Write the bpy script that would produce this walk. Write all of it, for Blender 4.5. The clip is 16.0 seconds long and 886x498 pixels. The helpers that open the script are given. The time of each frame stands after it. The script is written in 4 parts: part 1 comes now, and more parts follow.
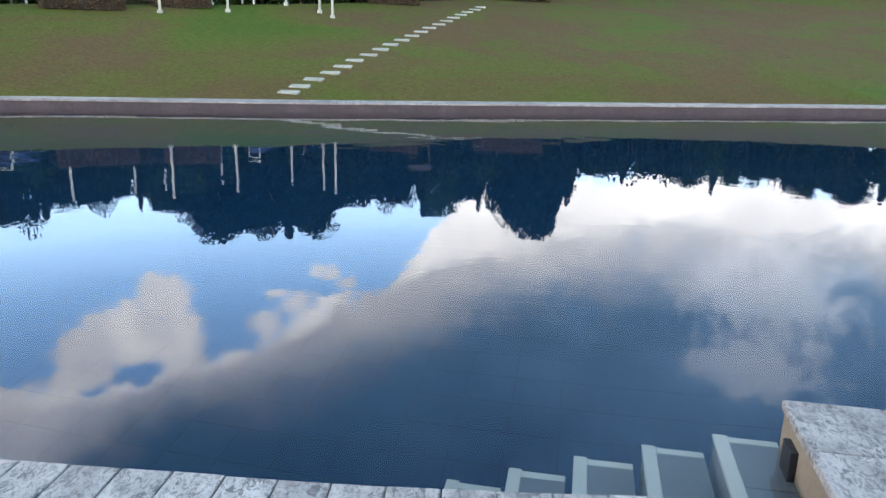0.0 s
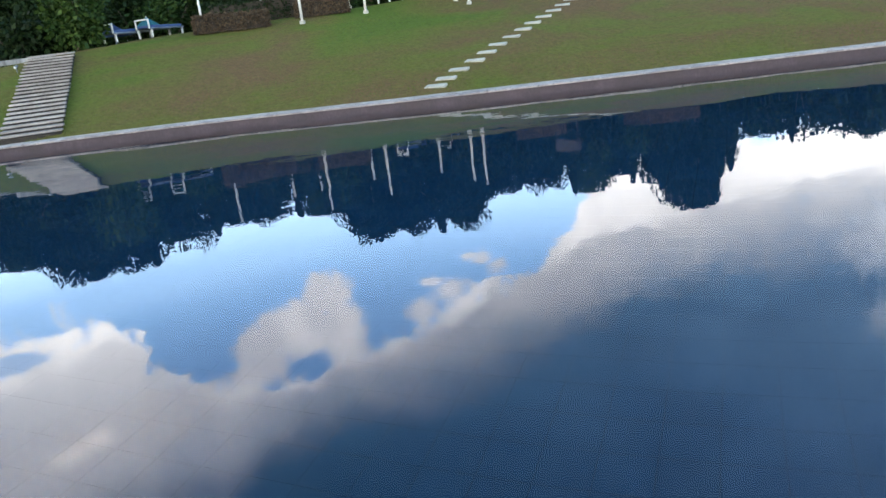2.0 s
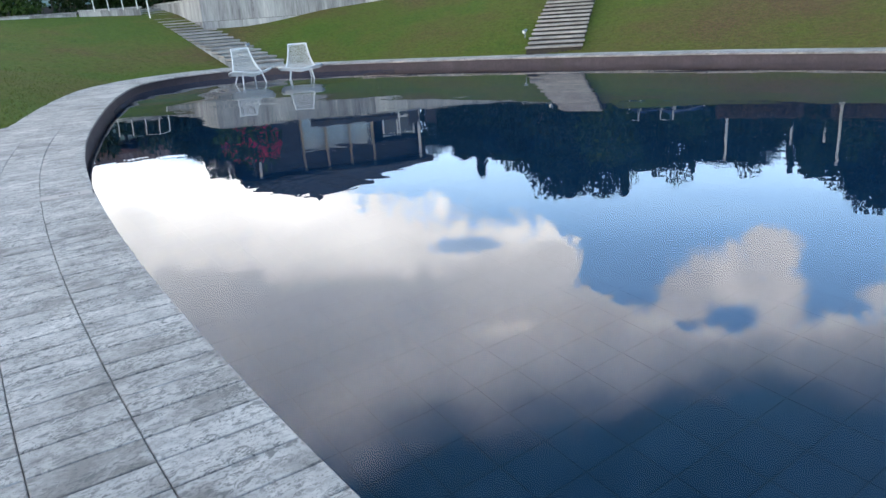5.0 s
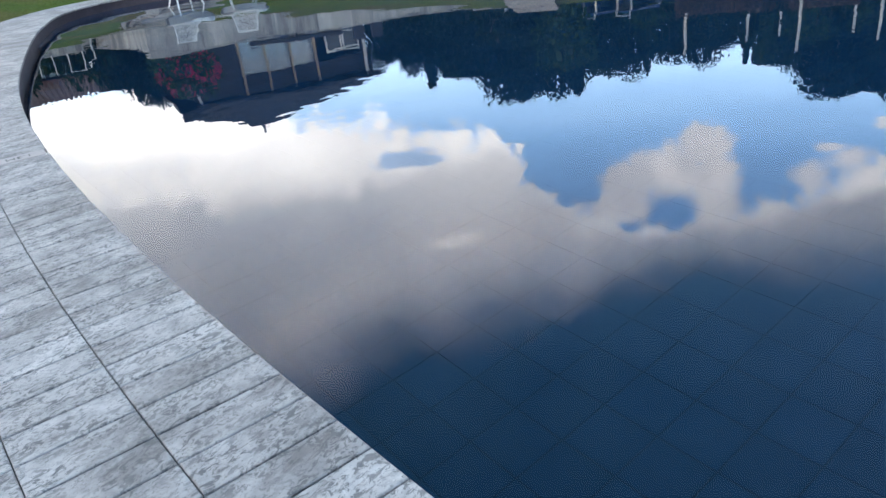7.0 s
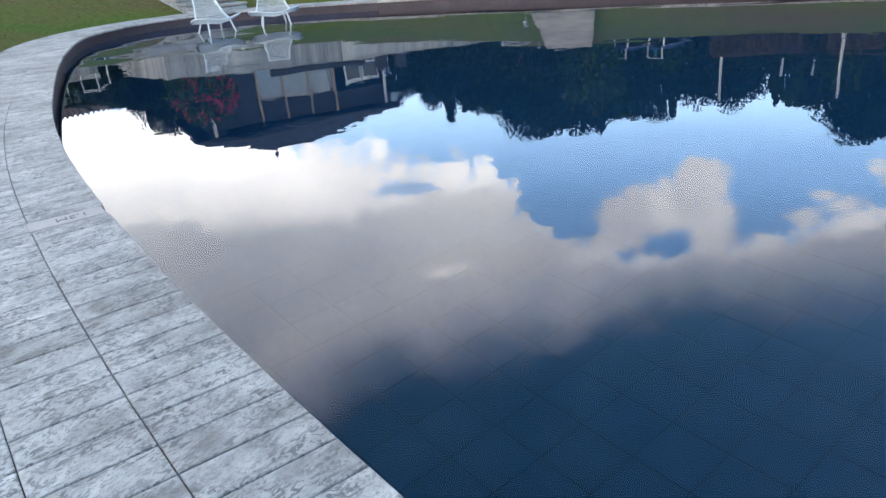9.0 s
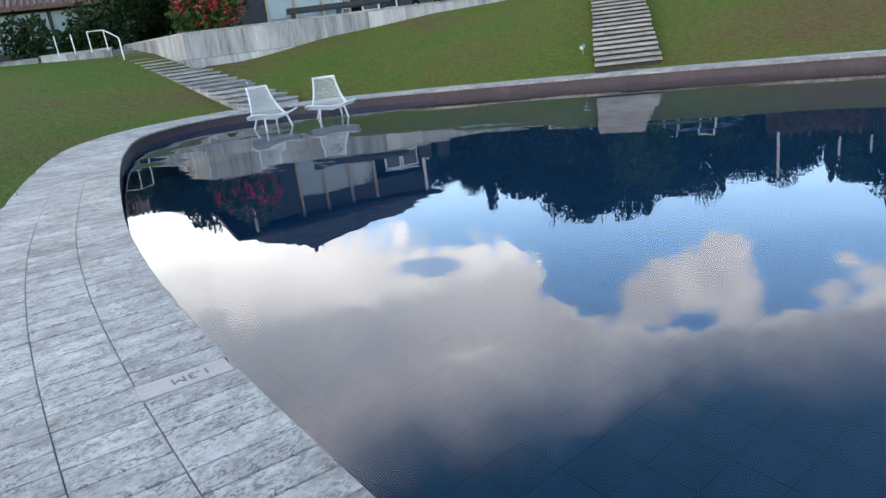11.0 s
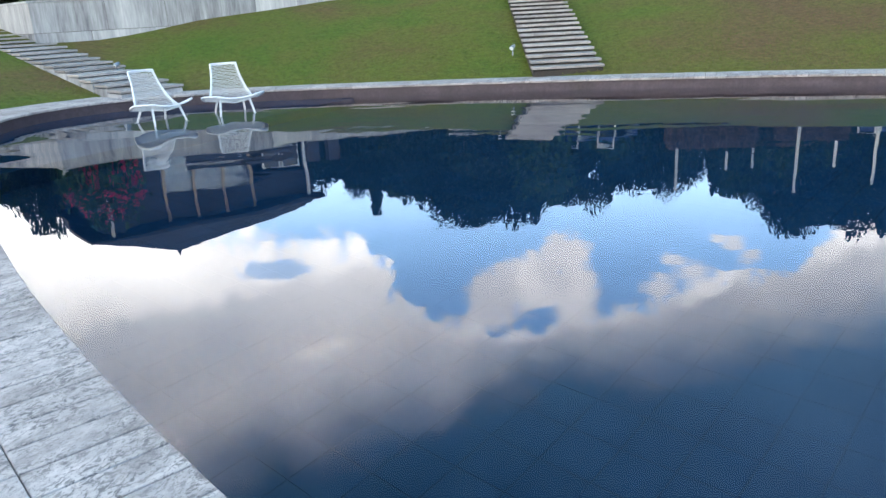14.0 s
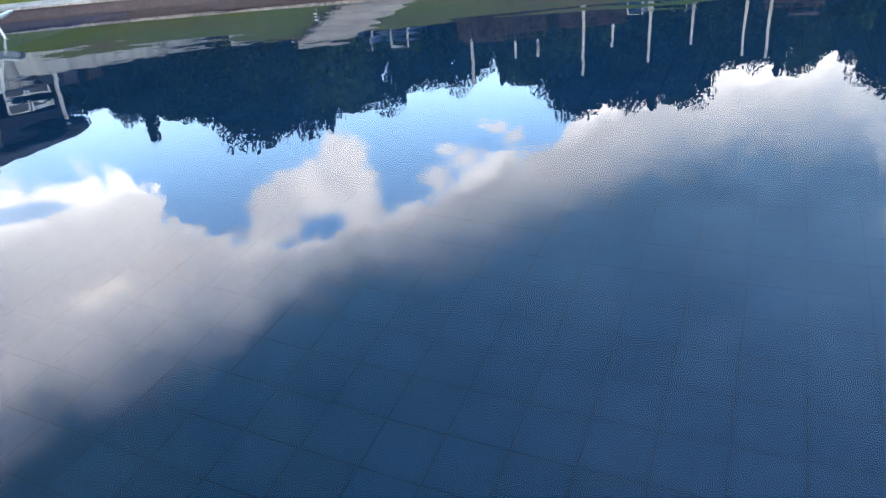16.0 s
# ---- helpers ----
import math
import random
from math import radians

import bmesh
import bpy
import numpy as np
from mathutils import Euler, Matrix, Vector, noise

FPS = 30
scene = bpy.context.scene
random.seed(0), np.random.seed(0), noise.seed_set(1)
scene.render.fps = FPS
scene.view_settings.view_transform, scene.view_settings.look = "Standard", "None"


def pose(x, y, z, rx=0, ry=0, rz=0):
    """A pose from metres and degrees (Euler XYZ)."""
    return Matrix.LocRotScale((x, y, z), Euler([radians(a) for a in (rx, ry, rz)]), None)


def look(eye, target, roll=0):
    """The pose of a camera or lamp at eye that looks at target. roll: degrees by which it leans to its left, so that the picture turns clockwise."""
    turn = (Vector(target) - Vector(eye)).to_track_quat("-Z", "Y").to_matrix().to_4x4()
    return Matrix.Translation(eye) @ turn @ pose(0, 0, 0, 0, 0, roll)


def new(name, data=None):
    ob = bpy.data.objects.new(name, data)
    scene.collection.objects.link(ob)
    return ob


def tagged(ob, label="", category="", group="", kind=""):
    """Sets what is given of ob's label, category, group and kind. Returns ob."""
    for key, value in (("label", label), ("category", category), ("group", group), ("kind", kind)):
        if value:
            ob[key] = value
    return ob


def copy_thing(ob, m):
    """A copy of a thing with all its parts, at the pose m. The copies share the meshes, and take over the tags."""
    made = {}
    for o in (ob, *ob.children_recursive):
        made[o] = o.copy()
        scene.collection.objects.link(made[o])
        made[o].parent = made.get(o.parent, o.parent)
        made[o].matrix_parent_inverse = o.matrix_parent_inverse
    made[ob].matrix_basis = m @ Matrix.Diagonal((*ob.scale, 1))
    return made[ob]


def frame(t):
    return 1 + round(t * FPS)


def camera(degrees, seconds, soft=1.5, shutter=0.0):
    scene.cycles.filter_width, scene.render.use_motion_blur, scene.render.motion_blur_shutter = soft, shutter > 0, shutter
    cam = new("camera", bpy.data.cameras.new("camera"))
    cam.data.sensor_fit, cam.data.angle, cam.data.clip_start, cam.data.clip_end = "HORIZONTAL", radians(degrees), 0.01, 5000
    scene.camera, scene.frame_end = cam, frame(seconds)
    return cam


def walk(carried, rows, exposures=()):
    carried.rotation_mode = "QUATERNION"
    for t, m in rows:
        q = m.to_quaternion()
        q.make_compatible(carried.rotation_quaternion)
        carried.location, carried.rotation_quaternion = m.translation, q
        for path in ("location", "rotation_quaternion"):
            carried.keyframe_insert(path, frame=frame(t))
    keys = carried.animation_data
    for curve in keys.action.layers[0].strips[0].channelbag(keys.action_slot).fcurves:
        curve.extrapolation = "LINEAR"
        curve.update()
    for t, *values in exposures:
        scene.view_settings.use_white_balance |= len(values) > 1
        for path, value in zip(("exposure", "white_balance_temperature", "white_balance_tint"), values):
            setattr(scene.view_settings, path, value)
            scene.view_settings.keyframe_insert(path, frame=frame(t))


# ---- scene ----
cam = camera(61.76, 16.0)
PATH = [
    (0, pose(0.000, 0.000, 1.594, 74.29, -1.10, -0.38)),
    (0.5, pose(-0.105, 0.202, 1.582, 72.17, 1.62, 1.32)),
    (1, pose(-0.122, 0.460, 1.584, 72.97, 6.95, 6.59)),
    (1.5, pose(-0.191, 0.661, 1.593, 74.18, 7.39, 9.08)),
    (2, pose(-0.407, 0.844, 1.583, 73.44, 6.71, 9.29)),
    (2.5, pose(-0.581, 1.047, 1.575, 73.85, 4.35, 23.42)),
    (3, pose(-0.736, 1.279, 1.574, 73.95, 3.79, 32.16)),
    (3.5, pose(-0.964, 1.321, 1.574, 73.79, 4.43, 34.54)),
    (4, pose(-1.199, 1.405, 1.571, 73.61, 3.15, 33.96)),
    (4.5, pose(-1.447, 1.520, 1.564, 73.61, 2.59, 38.44)),
    (4.7, pose(-1.567, 1.430, 1.569, 73.49, 3.01, 44.45)),
    (6.8, pose(-2.621, 1.562, 1.575, 64.73, 7.59, 40.94)),
    (7, pose(-2.729, 1.594, 1.582, 64.36, 6.52, 39.29)),
    (7.5, pose(-3.045, 1.720, 1.559, 65.46, 6.98, 38.55)),
    (8, pose(-3.430, 1.707, 1.566, 65.82, 4.83, 39.77)),
    (8.2, pose(-3.571, 1.717, 1.575, 65.89, 4.37, 39.59)),
    (10.3, pose(-5.065, 2.006, 1.584, 71.19, 6.29, 40.85)),
    (10.5, pose(-5.207, 2.004, 1.594, 72.43, 5.86, 41.74)),
    (11, pose(-5.536, 2.059, 1.600, 73.02, 7.03, 40.70)),
    (11.5, pose(-5.908, 2.206, 1.583, 73.58, 6.71, 40.84)),
    (12, pose(-6.308, 2.318, 1.579, 72.96, 1.28, 34.27)),
    (12.5, pose(-6.594, 2.433, 1.568, 72.16, 1.42, 28.34)),
    (13, pose(-7.027, 2.558, 1.567, 72.66, 0.49, 32.39)),
    (13.5, pose(-7.405, 2.633, 1.563, 73.49, -0.59, 31.96)),
    (14, pose(-7.844, 2.718, 1.553, 71.97, 3.02, 29.82)),
    (14.5, pose(-8.183, 2.885, 1.537, 68.97, 1.06, 27.60)),
    (15, pose(-8.463, 2.968, 1.528, 67.81, 3.33, 20.41)),
    (15.5, pose(-8.733, 3.158, 1.541, 63.93, 3.91, 19.06)),
    (16, pose(-9.085, 3.287, 1.545, 63.42, 4.09, 11.46)),
]
EXPOSURES = ((0, 0.03), (1, 0.05), (2, 0.1), (2.5, 0.1), (3.5, -0.08), (4.5, -0.1), (7, 0.0), (8, 0.03), (9.5, 0.05), (10.5, 0.03), (11.5, -0.12), (12, 0.0), (13, 0.2), (14.5, 0.3), (15.5, 0.4), (16, 0.55))
walk(cam, PATH, EXPOSURES)

# ---- world and light ----
class Nodes:
    """Short hand for building node graphs."""

    def __init__(self, tree):
        self.t = tree
        tree.nodes.clear()

    def add(self, kind, **inputs):
        n = self.t.nodes.new(kind)
        for k, v in inputs.items():
            self.put(n.inputs[k.replace("_", " ")], v)
        return n

    def put(self, sock, v):
        if isinstance(v, bpy.types.NodeSocket):
            self.t.links.new(v, sock)
        else:
            sock.default_value = v

    def math(self, op, a, b=0.0, c=0.0, clamp=False):
        n = self.t.nodes.new("ShaderNodeMath")
        n.operation, n.use_clamp = op, clamp
        for i, v in enumerate((a, b, c)):
            self.put(n.inputs[i], v)
        return n.outputs[0]

    def smooth(self, v, lo, hi):
        n = self.t.nodes.new("ShaderNodeMapRange")
        n.interpolation_type = "SMOOTHSTEP"
        for i, x in enumerate((v, lo, hi, 0.0, 1.0)):
            self.put(n.inputs[i], x)
        return n.outputs[0]

    def span(self, v, lo, hi, a, b):
        n = self.t.nodes.new("ShaderNodeMapRange")
        for i, x in enumerate((v, lo, hi, a, b)):
            self.put(n.inputs[i], x)
        return n.outputs[0]

    def mix(self, f, a, b, blend="MIX"):
        n = self.t.nodes.new("ShaderNodeMix")
        n.data_type, n.blend_type = "RGBA", blend
        self.put(n.inputs[0], f), self.put(n.inputs[6], a), self.put(n.inputs[7], b)
        return n.outputs[2]

    def noise(self, vec, scale, detail=4.0, rough=0.55, distort=0.0):
        n = self.add("ShaderNodeTexNoise", Vector=vec, Scale=scale, Detail=detail, Roughness=rough, Distortion=distort)
        return n.outputs[0]

    def ramp(self, f, stops, ease="LINEAR"):
        n = self.add("ShaderNodeValToRGB", Fac=f)
        n.color_ramp.interpolation = ease
        els = n.color_ramp.elements
        while len(els) < len(stops):
            els.new(0.5)
        for e, (p, c) in zip(els, stops):
            e.position, e.color = p, (*c, 1)
        return n.outputs[0]

    def curve(self, f, points):
        n = self.add("ShaderNodeFloatCurve", Value=f)
        c = n.mapping.curves[0]
        c.points[0].location, c.points[1].location = points[0], points[-1]
        for p in points[1:-1]:
            c.points.new(*p)
        n.mapping.update()
        return n.outputs[0]


SUN_AZ, SUN_EL = 195.0, 42.0      # degrees to the left of north, degrees up


def build_world():
    world = bpy.data.worlds.new("evening_sky")
    scene.world = world
    world.use_nodes = True
    g = Nodes(world.node_tree)
    d = g.add("ShaderNodeTexCoord").outputs["Generated"]
    sky = g.t.nodes.new("ShaderNodeTexSky")
    sky.sky_type, sky.sun_disc = "NISHITA", False
    sky.sun_elevation, sky.sun_rotation = radians(18), radians(-SUN_AZ)
    sky.air_density, sky.dust_density, sky.ozone_density = 1.0, 1.2, 3.0
    blue = g.add("ShaderNodeVectorMath", Vector=sky.outputs[0])
    blue.operation = "SCALE"
    blue.inputs["Scale"].default_value = BLUE
    xyz = g.add("ShaderNodeSeparateXYZ", Vector=d).outputs
    n1 = g.noise(d, 9.0, 6.0, 0.6, 0.3)
    n2 = g.noise(d, 26.0, 4.0, 0.6, 0.2)
    n3 = g.noise(d, 5.0, 6.0, 0.55, 0.4)
    n4 = g.noise(d, 62.0, 4.0, 0.6)
    az = g.math("DEGREES", g.math("ARCTAN2", g.math("MULTIPLY", xyz[0], -1.0), xyz[1]))
    el = g.math("DEGREES", g.math("ARCSINE", xyz[2]))

    def swing(n, amount):
        return g.math("MULTIPLY", g.math("SUBTRACT", n, 0.5), amount)

    wob = g.math("ADD", g.math("ADD", swing(n1, 4.5), swing(n2, 5.0)), swing(n4, 3.0))
    azw = g.math("ADD", az, g.math("ADD", swing(n2, 3.2), swing(n4, 2.4)))
    q = g.span(azw, -60.0, 90.0, 0.0, 1.0)
    elw = g.math("ADD", el, wob)
    soft = g.math("ADD", g.math("ADD", el, swing(n3, 6.0)), g.math("ADD", swing(n1, 5.0), g.math("ADD", swing(n2, 4.0), swing(n4, 2.0))))

    def over(points):
        """A height in degrees over the compass."""
        c = g.curve(q, [((a + 60.0) / 150.0, e / 40) for a, e in points])
        return g.math("MULTIPLY", c, 40.0)

    # the cloud bank: its lower edge, the top of its lit rim, the start of its dark heart
    edge = over(((-60, 9), (-12, 9.5), (-3, 11), (-1, 12.5), (1, 15.4), (3, 17.2), (4.5, 18.6), (9, 19.2), (10.7, 20.6), (13, 21.8), (18, 22.6), (21, 24.1), (25, 24.7),
                 (29, 23.4), (33, 21.4), (35, 19.8), (36.2, 18.2), (40, 16.7), (44, 15.5), (49, 14.4), (55, 12), (62, 10), (90, 9)))
    rim_top = over(((-60, 11), (-30, 12), (-16, 13.6), (-8, 15.2), (0, 17.0), (3, 18.4), (10, 20.6), (15, 22.6), (20, 24.4), (27, 25.0), (33, 22.4), (37, 20.3), (42, 20.2), (50, 19.6), (58, 18.5), (65, 17.1), (90, 16)))
    heart = over(((-60, 12), (-30, 13), (-16, 15.4), (-8, 17.2), (1, 20.4), (10.6, 23.7), (19.5, 25.2), (27, 26.8), (33, 28.2), (40, 29.2), (47, 29.4), (51, 30.2), (55, 32), (63, 32), (90, 30)))
    bank = g.smooth(g.math("DIVIDE", g.math("SUBTRACT", elw, edge), g.span(az, 27.0, 44.0, 1.0, 2.4)), -0.4, 0.75)
    shade = g.smooth(g.math("SUBTRACT", soft, rim_top), -0.9, 1.0)
    deep = g.smooth(g.math("SUBTRACT", soft, heart), -1.6, 5.0)
    lit = g.mix(g.smooth(n1, 0.3, 0.7), (3.6, 3.6, 3.65, 1), (5.4, 5.3, 5.2, 1))
    lit = g.mix(1.0, lit, g.span(az, -6.0, 12.0, 0.72, 1.0), "MULTIPLY")
    grey = g.mix(g.smooth(n3, 0.3, 0.7), (2.1, 2.2, 2.4, 1), (3.1, 3.1, 3.15, 1))
    grey = g.mix(1.0, grey, g.span(az, 8.0, 30.0, 0.85, 1.18), "MULTIPLY")
    dark = g.mix(g.smooth(az, 30.0, -28.0), (0.26, 0.54, 0.76, 1), (0.56, 0.98, 1.52, 1))
    dark = g.mix(1.0, dark, g.span(n1, 0.3, 0.7, 0.75, 1.25), "MULTIPLY")
    cloud = g.mix(deep, g.mix(shade, lit, grey), dark)
    haze = g.math("MULTIPLY", g.smooth(el, 19.0, 9.0), 0.55)
    clear = g.mix(haze, blue.outputs[0], (2.7, 3.5, 4.4, 1))
    out = g.mix(bank, clear, cloud)
    # heap clouds in the clear gap: lobes joined into one field, frayed by noise
    fray = g.math("ADD", swing(g.noise(d, 22.0, 7.0, 0.66, 0.3), 3.0), swing(n4, 1.4))

    def heap(lobes, lo=0.0, hi=0.4, amount=1.0):
        field = -9.0
        for a0, e0, ra, re in lobes:
            da, de = g.math("DIVIDE", g.math("SUBTRACT", az, a0), ra), g.math("DIVIDE", g.math("SUBTRACT", el, e0), re)
            r = g.math("SUBTRACT", 1.0, g.math("SQRT", g.math("ADD", g.math("MULTIPLY", da, da), g.math("MULTIPLY", de, de))))
            field = r if field == -9.0 else g.math("SMOOTH_MAX", field, r, 0.25)
        return g.smooth(g.math("ADD", field, g.math("MULTIPLY", fray, amount)), lo, hi)

    def lay(mask, amount, colour):
        return g.mix(g.math("MULTIPLY", mask, amount), out, colour)

    white = g.mix(g.smooth(n1, 0.35, 0.65), (3.0, 3.0, 3.1, 1), (4.3, 4.2, 4.15, 1))
    out = lay(heap(((23.6, 20.6, 3.2, 2.1), (21.2, 18.9, 1.9, 1.9), (20.4, 21.4, 1.9, 2.2), (26.6, 21.8, 2.2, 1.8), (27.4, 23.2, 1.8, 1.2), (19.8, 23.2, 1.6, 1.0)), -0.28, 0.3, 0.5), 0.95, white)
    out = lay(heap(((23.0, 23.4, 1.25, 0.7),), 0.0, 0.4, 0.8), 0.7, blue.outputs[0])
    out = lay(heap(((9.2, 17.2, 1.2, 0.45), (8.2, 17.5, 1.3, 0.75), (7.1, 18.2, 1.1, 0.8)), -0.05, 0.7, 0.65), 0.85, white)
    out = lay(heap(((12.3, 18.9, 1.3, 0.6), (11.0, 19.6, 1.6, 1.2), (13.6, 21.0, 1.6, 1.0)), -0.1, 0.8, 0.6), 0.85, white)
    out = lay(heap(((44.4, 18.3, 3.4, 0.9),), 0.0, 0.4, 0.5), 0.75, blue.outputs[0])
    out = lay(heap(((35.5, 24.2, 8.5, 1.8), (42.0, 24.0, 5.0, 1.6)), -0.1, 0.9, 0.9), 0.6, (3.6, 3.45, 3.35, 1))
    out = lay(heap(((42.3, 25.1, 2.4, 1.0), (40.2, 24.6, 1.6, 0.7)), -0.1, 1.0, 0.9), 0.9, (6.4, 6.0, 5.6, 1))
    out = lay(heap(((-25.5, 17.5, 8.0, 5.5), (-25.5, 22.3, 6.0, 3.2)), 0.0, 0.7, 0.6), 0.45, (3.4, 3.6, 3.9, 1))
    bg = g.add("ShaderNodeBackground", Color=out, Strength=SKY)
    g.t.links.new(bg.outputs[0], g.add("ShaderNodeOutputWorld").inputs[0])


BLUE, SKY = 0.75, 1.0
build_world()
sun = new("sun", bpy.data.lights.new("sun", "SUN"))
sun.data.energy, sun.data.angle, sun.data.color = 0.18, radians(24), (1.0, 0.96, 0.92)
a, e = radians(SUN_AZ), radians(SUN_EL)
sun.matrix_world = look((-math.sin(a) * 60, math.cos(a) * 60, 60 * math.tan(e)), (0, 0, 0))


# ---- materials ----
def material(name, stops, scale=3.0, fine=40.0, rough=0.7, bump=0.3, metal=0.0, vary=0.0, mode="Object", stretch=(1, 1, 1), size=0.01, shine=0.5):
    """A surface whose colour runs through stops by coarse and fine noise, with relief of the fine one."""
    m = bpy.data.materials.new(name)
    m.use_nodes = True
    g = Nodes(m.node_tree)
    co = g.add("ShaderNodeTexCoord").outputs["Object"] if mode == "Object" else g.add("ShaderNodeNewGeometry").outputs["Position"]
    mp = g.add("ShaderNodeMapping", Vector=co)
    mp.inputs["Scale"].default_value = stretch
    if vary:
        info = g.add("ShaderNodeObjectInfo").outputs["Random"]
        isl = g.add("ShaderNodeNewGeometry").outputs["Random Per Island"]
        shift = g.math("MULTIPLY", g.math("ADD", info, isl), 37.0)
        off = g.add("ShaderNodeVectorMath", Vector=mp.outputs[0])
        off.operation = "ADD"
        g.put(off.inputs[1], g.add("ShaderNodeCombineXYZ", X=shift, Y=shift, Z=shift).outputs[0])
        co = off.outputs[0]
    else:
        co = mp.outputs[0]
    big, small = g.noise(co, scale, 5.0, 0.6), g.noise(co, fine, 6.0, 0.65)
    f = g.math("ADD", g.math("MULTIPLY", big, 0.6), g.math("MULTIPLY", small, 0.4))
    f = g.span(f, 0.3, 0.7, 0.0, 1.0)
    if vary:
        rnd = g.math("FRACT", g.math("ADD", info, isl))
        f = g.math("ADD", f, g.math("MULTIPLY", g.math("SUBTRACT", rnd, 0.5), vary), clamp=True)
    col = g.ramp(f, stops)
    b = g.add("ShaderNodeBump", Strength=bump, Distance=size, Height=small)
    p = g.add("ShaderNodeBsdfPrincipled", Base_Color=col, Metallic=metal, Normal=b.outputs[0])
    p.inputs["Specular IOR Level"].default_value = shine
    g.put(p.inputs["Roughness"], g.span(big, 0.3, 0.7, max(rough - 0.1, 0.02), min(rough + 0.1, 1)))
    g.t.links.new(p.outputs[0], g.add("ShaderNodeOutputMaterial").inputs[0])
    return m


def stone_material():
    """Pitted pale travertine, streaked along the planks."""
    m = bpy.data.materials.new("travertine")
    m.use_nodes = True
    g = Nodes(m.node_tree)
    geo = g.add("ShaderNodeNewGeometry").outputs
    rnd = g.math("FRACT", g.math("ADD", g.add("ShaderNodeObjectInfo").outputs["Random"], geo["Random Per Island"]))
    turn = g.add("ShaderNodeMapping", Vector=geo["Position"])
    turn.inputs["Rotation"].default_value = (0, 0, radians(14))
    turn.inputs["Scale"].default_value = (1.5, 0.8, 1)
    off = g.add("ShaderNodeVectorMath", Vector=turn.outputs[0])
    off.operation = "ADD"
    g.put(off.inputs[1], g.add("ShaderNodeCombineXYZ", X=g.math("MULTIPLY", rnd, 19.0), Y=g.math("MULTIPLY", rnd, 7.0)).outputs[0])
    co = off.outputs[0]
    n_big, n_mid, n_pit = g.noise(geo["Position"], 1.6, 5.0, 0.65), g.noise(co, 7.0, 7.0, 0.72, 0.5), g.noise(co, 26.0, 5.0, 0.7, 1.2)
    f = g.math("ADD", g.math("MULTIPLY", n_big, 0.5), g.math("MULTIPLY", n_mid, 0.5))
    f = g.math("ADD", g.span(f, 0.36, 0.64, 0.0, 1.0), g.math("MULTIPLY", g.math("SUBTRACT", rnd, 0.5), 0.3), clamp=True)
    col = g.ramp(f, ((0.0, (0.22, 0.19, 0.18)), (0.35, (0.39, 0.343, 0.327)), (0.7, (0.53, 0.47, 0.446)), (1.0, (0.66, 0.59, 0.56))))
    worn = g.smooth(g.noise(co, 5.0, 3.0), 0.66, 0.40)
    pit = g.math("MULTIPLY", g.smooth(n_pit, 0.50, 0.43), g.math("ADD", 0.25, g.math("MULTIPLY", worn, 0.75)))
    speck = g.smooth(g.noise(co, 70.0, 4.0, 0.7, 0.6), 0.44, 0.37)
    pit = g.math("MAXIMUM", pit, g.math("MULTIPLY", speck, 0.8))
    col = g.mix(g.math("MULTIPLY", pit, 0.85), col, (0.115, 0.105, 0.105, 1))
    h = g.math("SUBTRACT", g.math("MULTIPLY", n_mid, 0.4), pit)
    b = g.add("ShaderNodeBump", Strength=0.6, Distance=0.007, Height=h)
    p = g.add("ShaderNodeBsdfPrincipled", Base_Color=col, Roughness=0.62, Normal=b.outputs[0])
    g.t.links.new(p.outputs[0], g.add("ShaderNodeOutputMaterial").inputs[0])
    return m


def water_material():
    m = bpy.data.materials.new("pool_water")
    m.use_nodes = True
    g = Nodes(m.node_tree)
    p = g.add("ShaderNodeBsdfPrincipled", Base_Color=(0.84, 0.94, 0.98, 1), Roughness=0.0, IOR=1.333)
    p.inputs["Transmission Weight"].default_value = 1.0
    pos = g.add("ShaderNodeNewGeometry").outputs["Position"]
    calm = g.span(g.noise(pos, 0.3, 2.0), 0.38, 0.66, 0.12, 1.0)
    ripple = g.math("MULTIPLY", g.noise(pos, 4.2, 1.5, 0.45), calm)
    p3 = g.add("ShaderNodeSeparateXYZ", Vector=pos).outputs
    phase = g.math("ADD", g.math("ADD", g.math("MULTIPLY", p3[0], -3.6), g.math("MULTIPLY", p3[1], 13.0)), g.math("MULTIPLY", g.noise(pos, 0.5, 2.0), 9.0))
    long_wave = g.math("MULTIPLY", g.math("SINE", phase), g.math("MULTIPLY", g.smooth(p3[1], 9.5, 14.0), g.smooth(p3[0], -3.0, -11.0)))
    ripple = g.math("ADD", ripple, g.math("MULTIPLY", long_wave, 0.32))
    b = g.add("ShaderNodeBump", Strength=1.0, Distance=0.0011, Height=ripple)
    g.put(p.inputs["Normal"], b.outputs[0])
    g.t.links.new(p.outputs[0], g.add("ShaderNodeOutputMaterial").inputs[0])
    return m


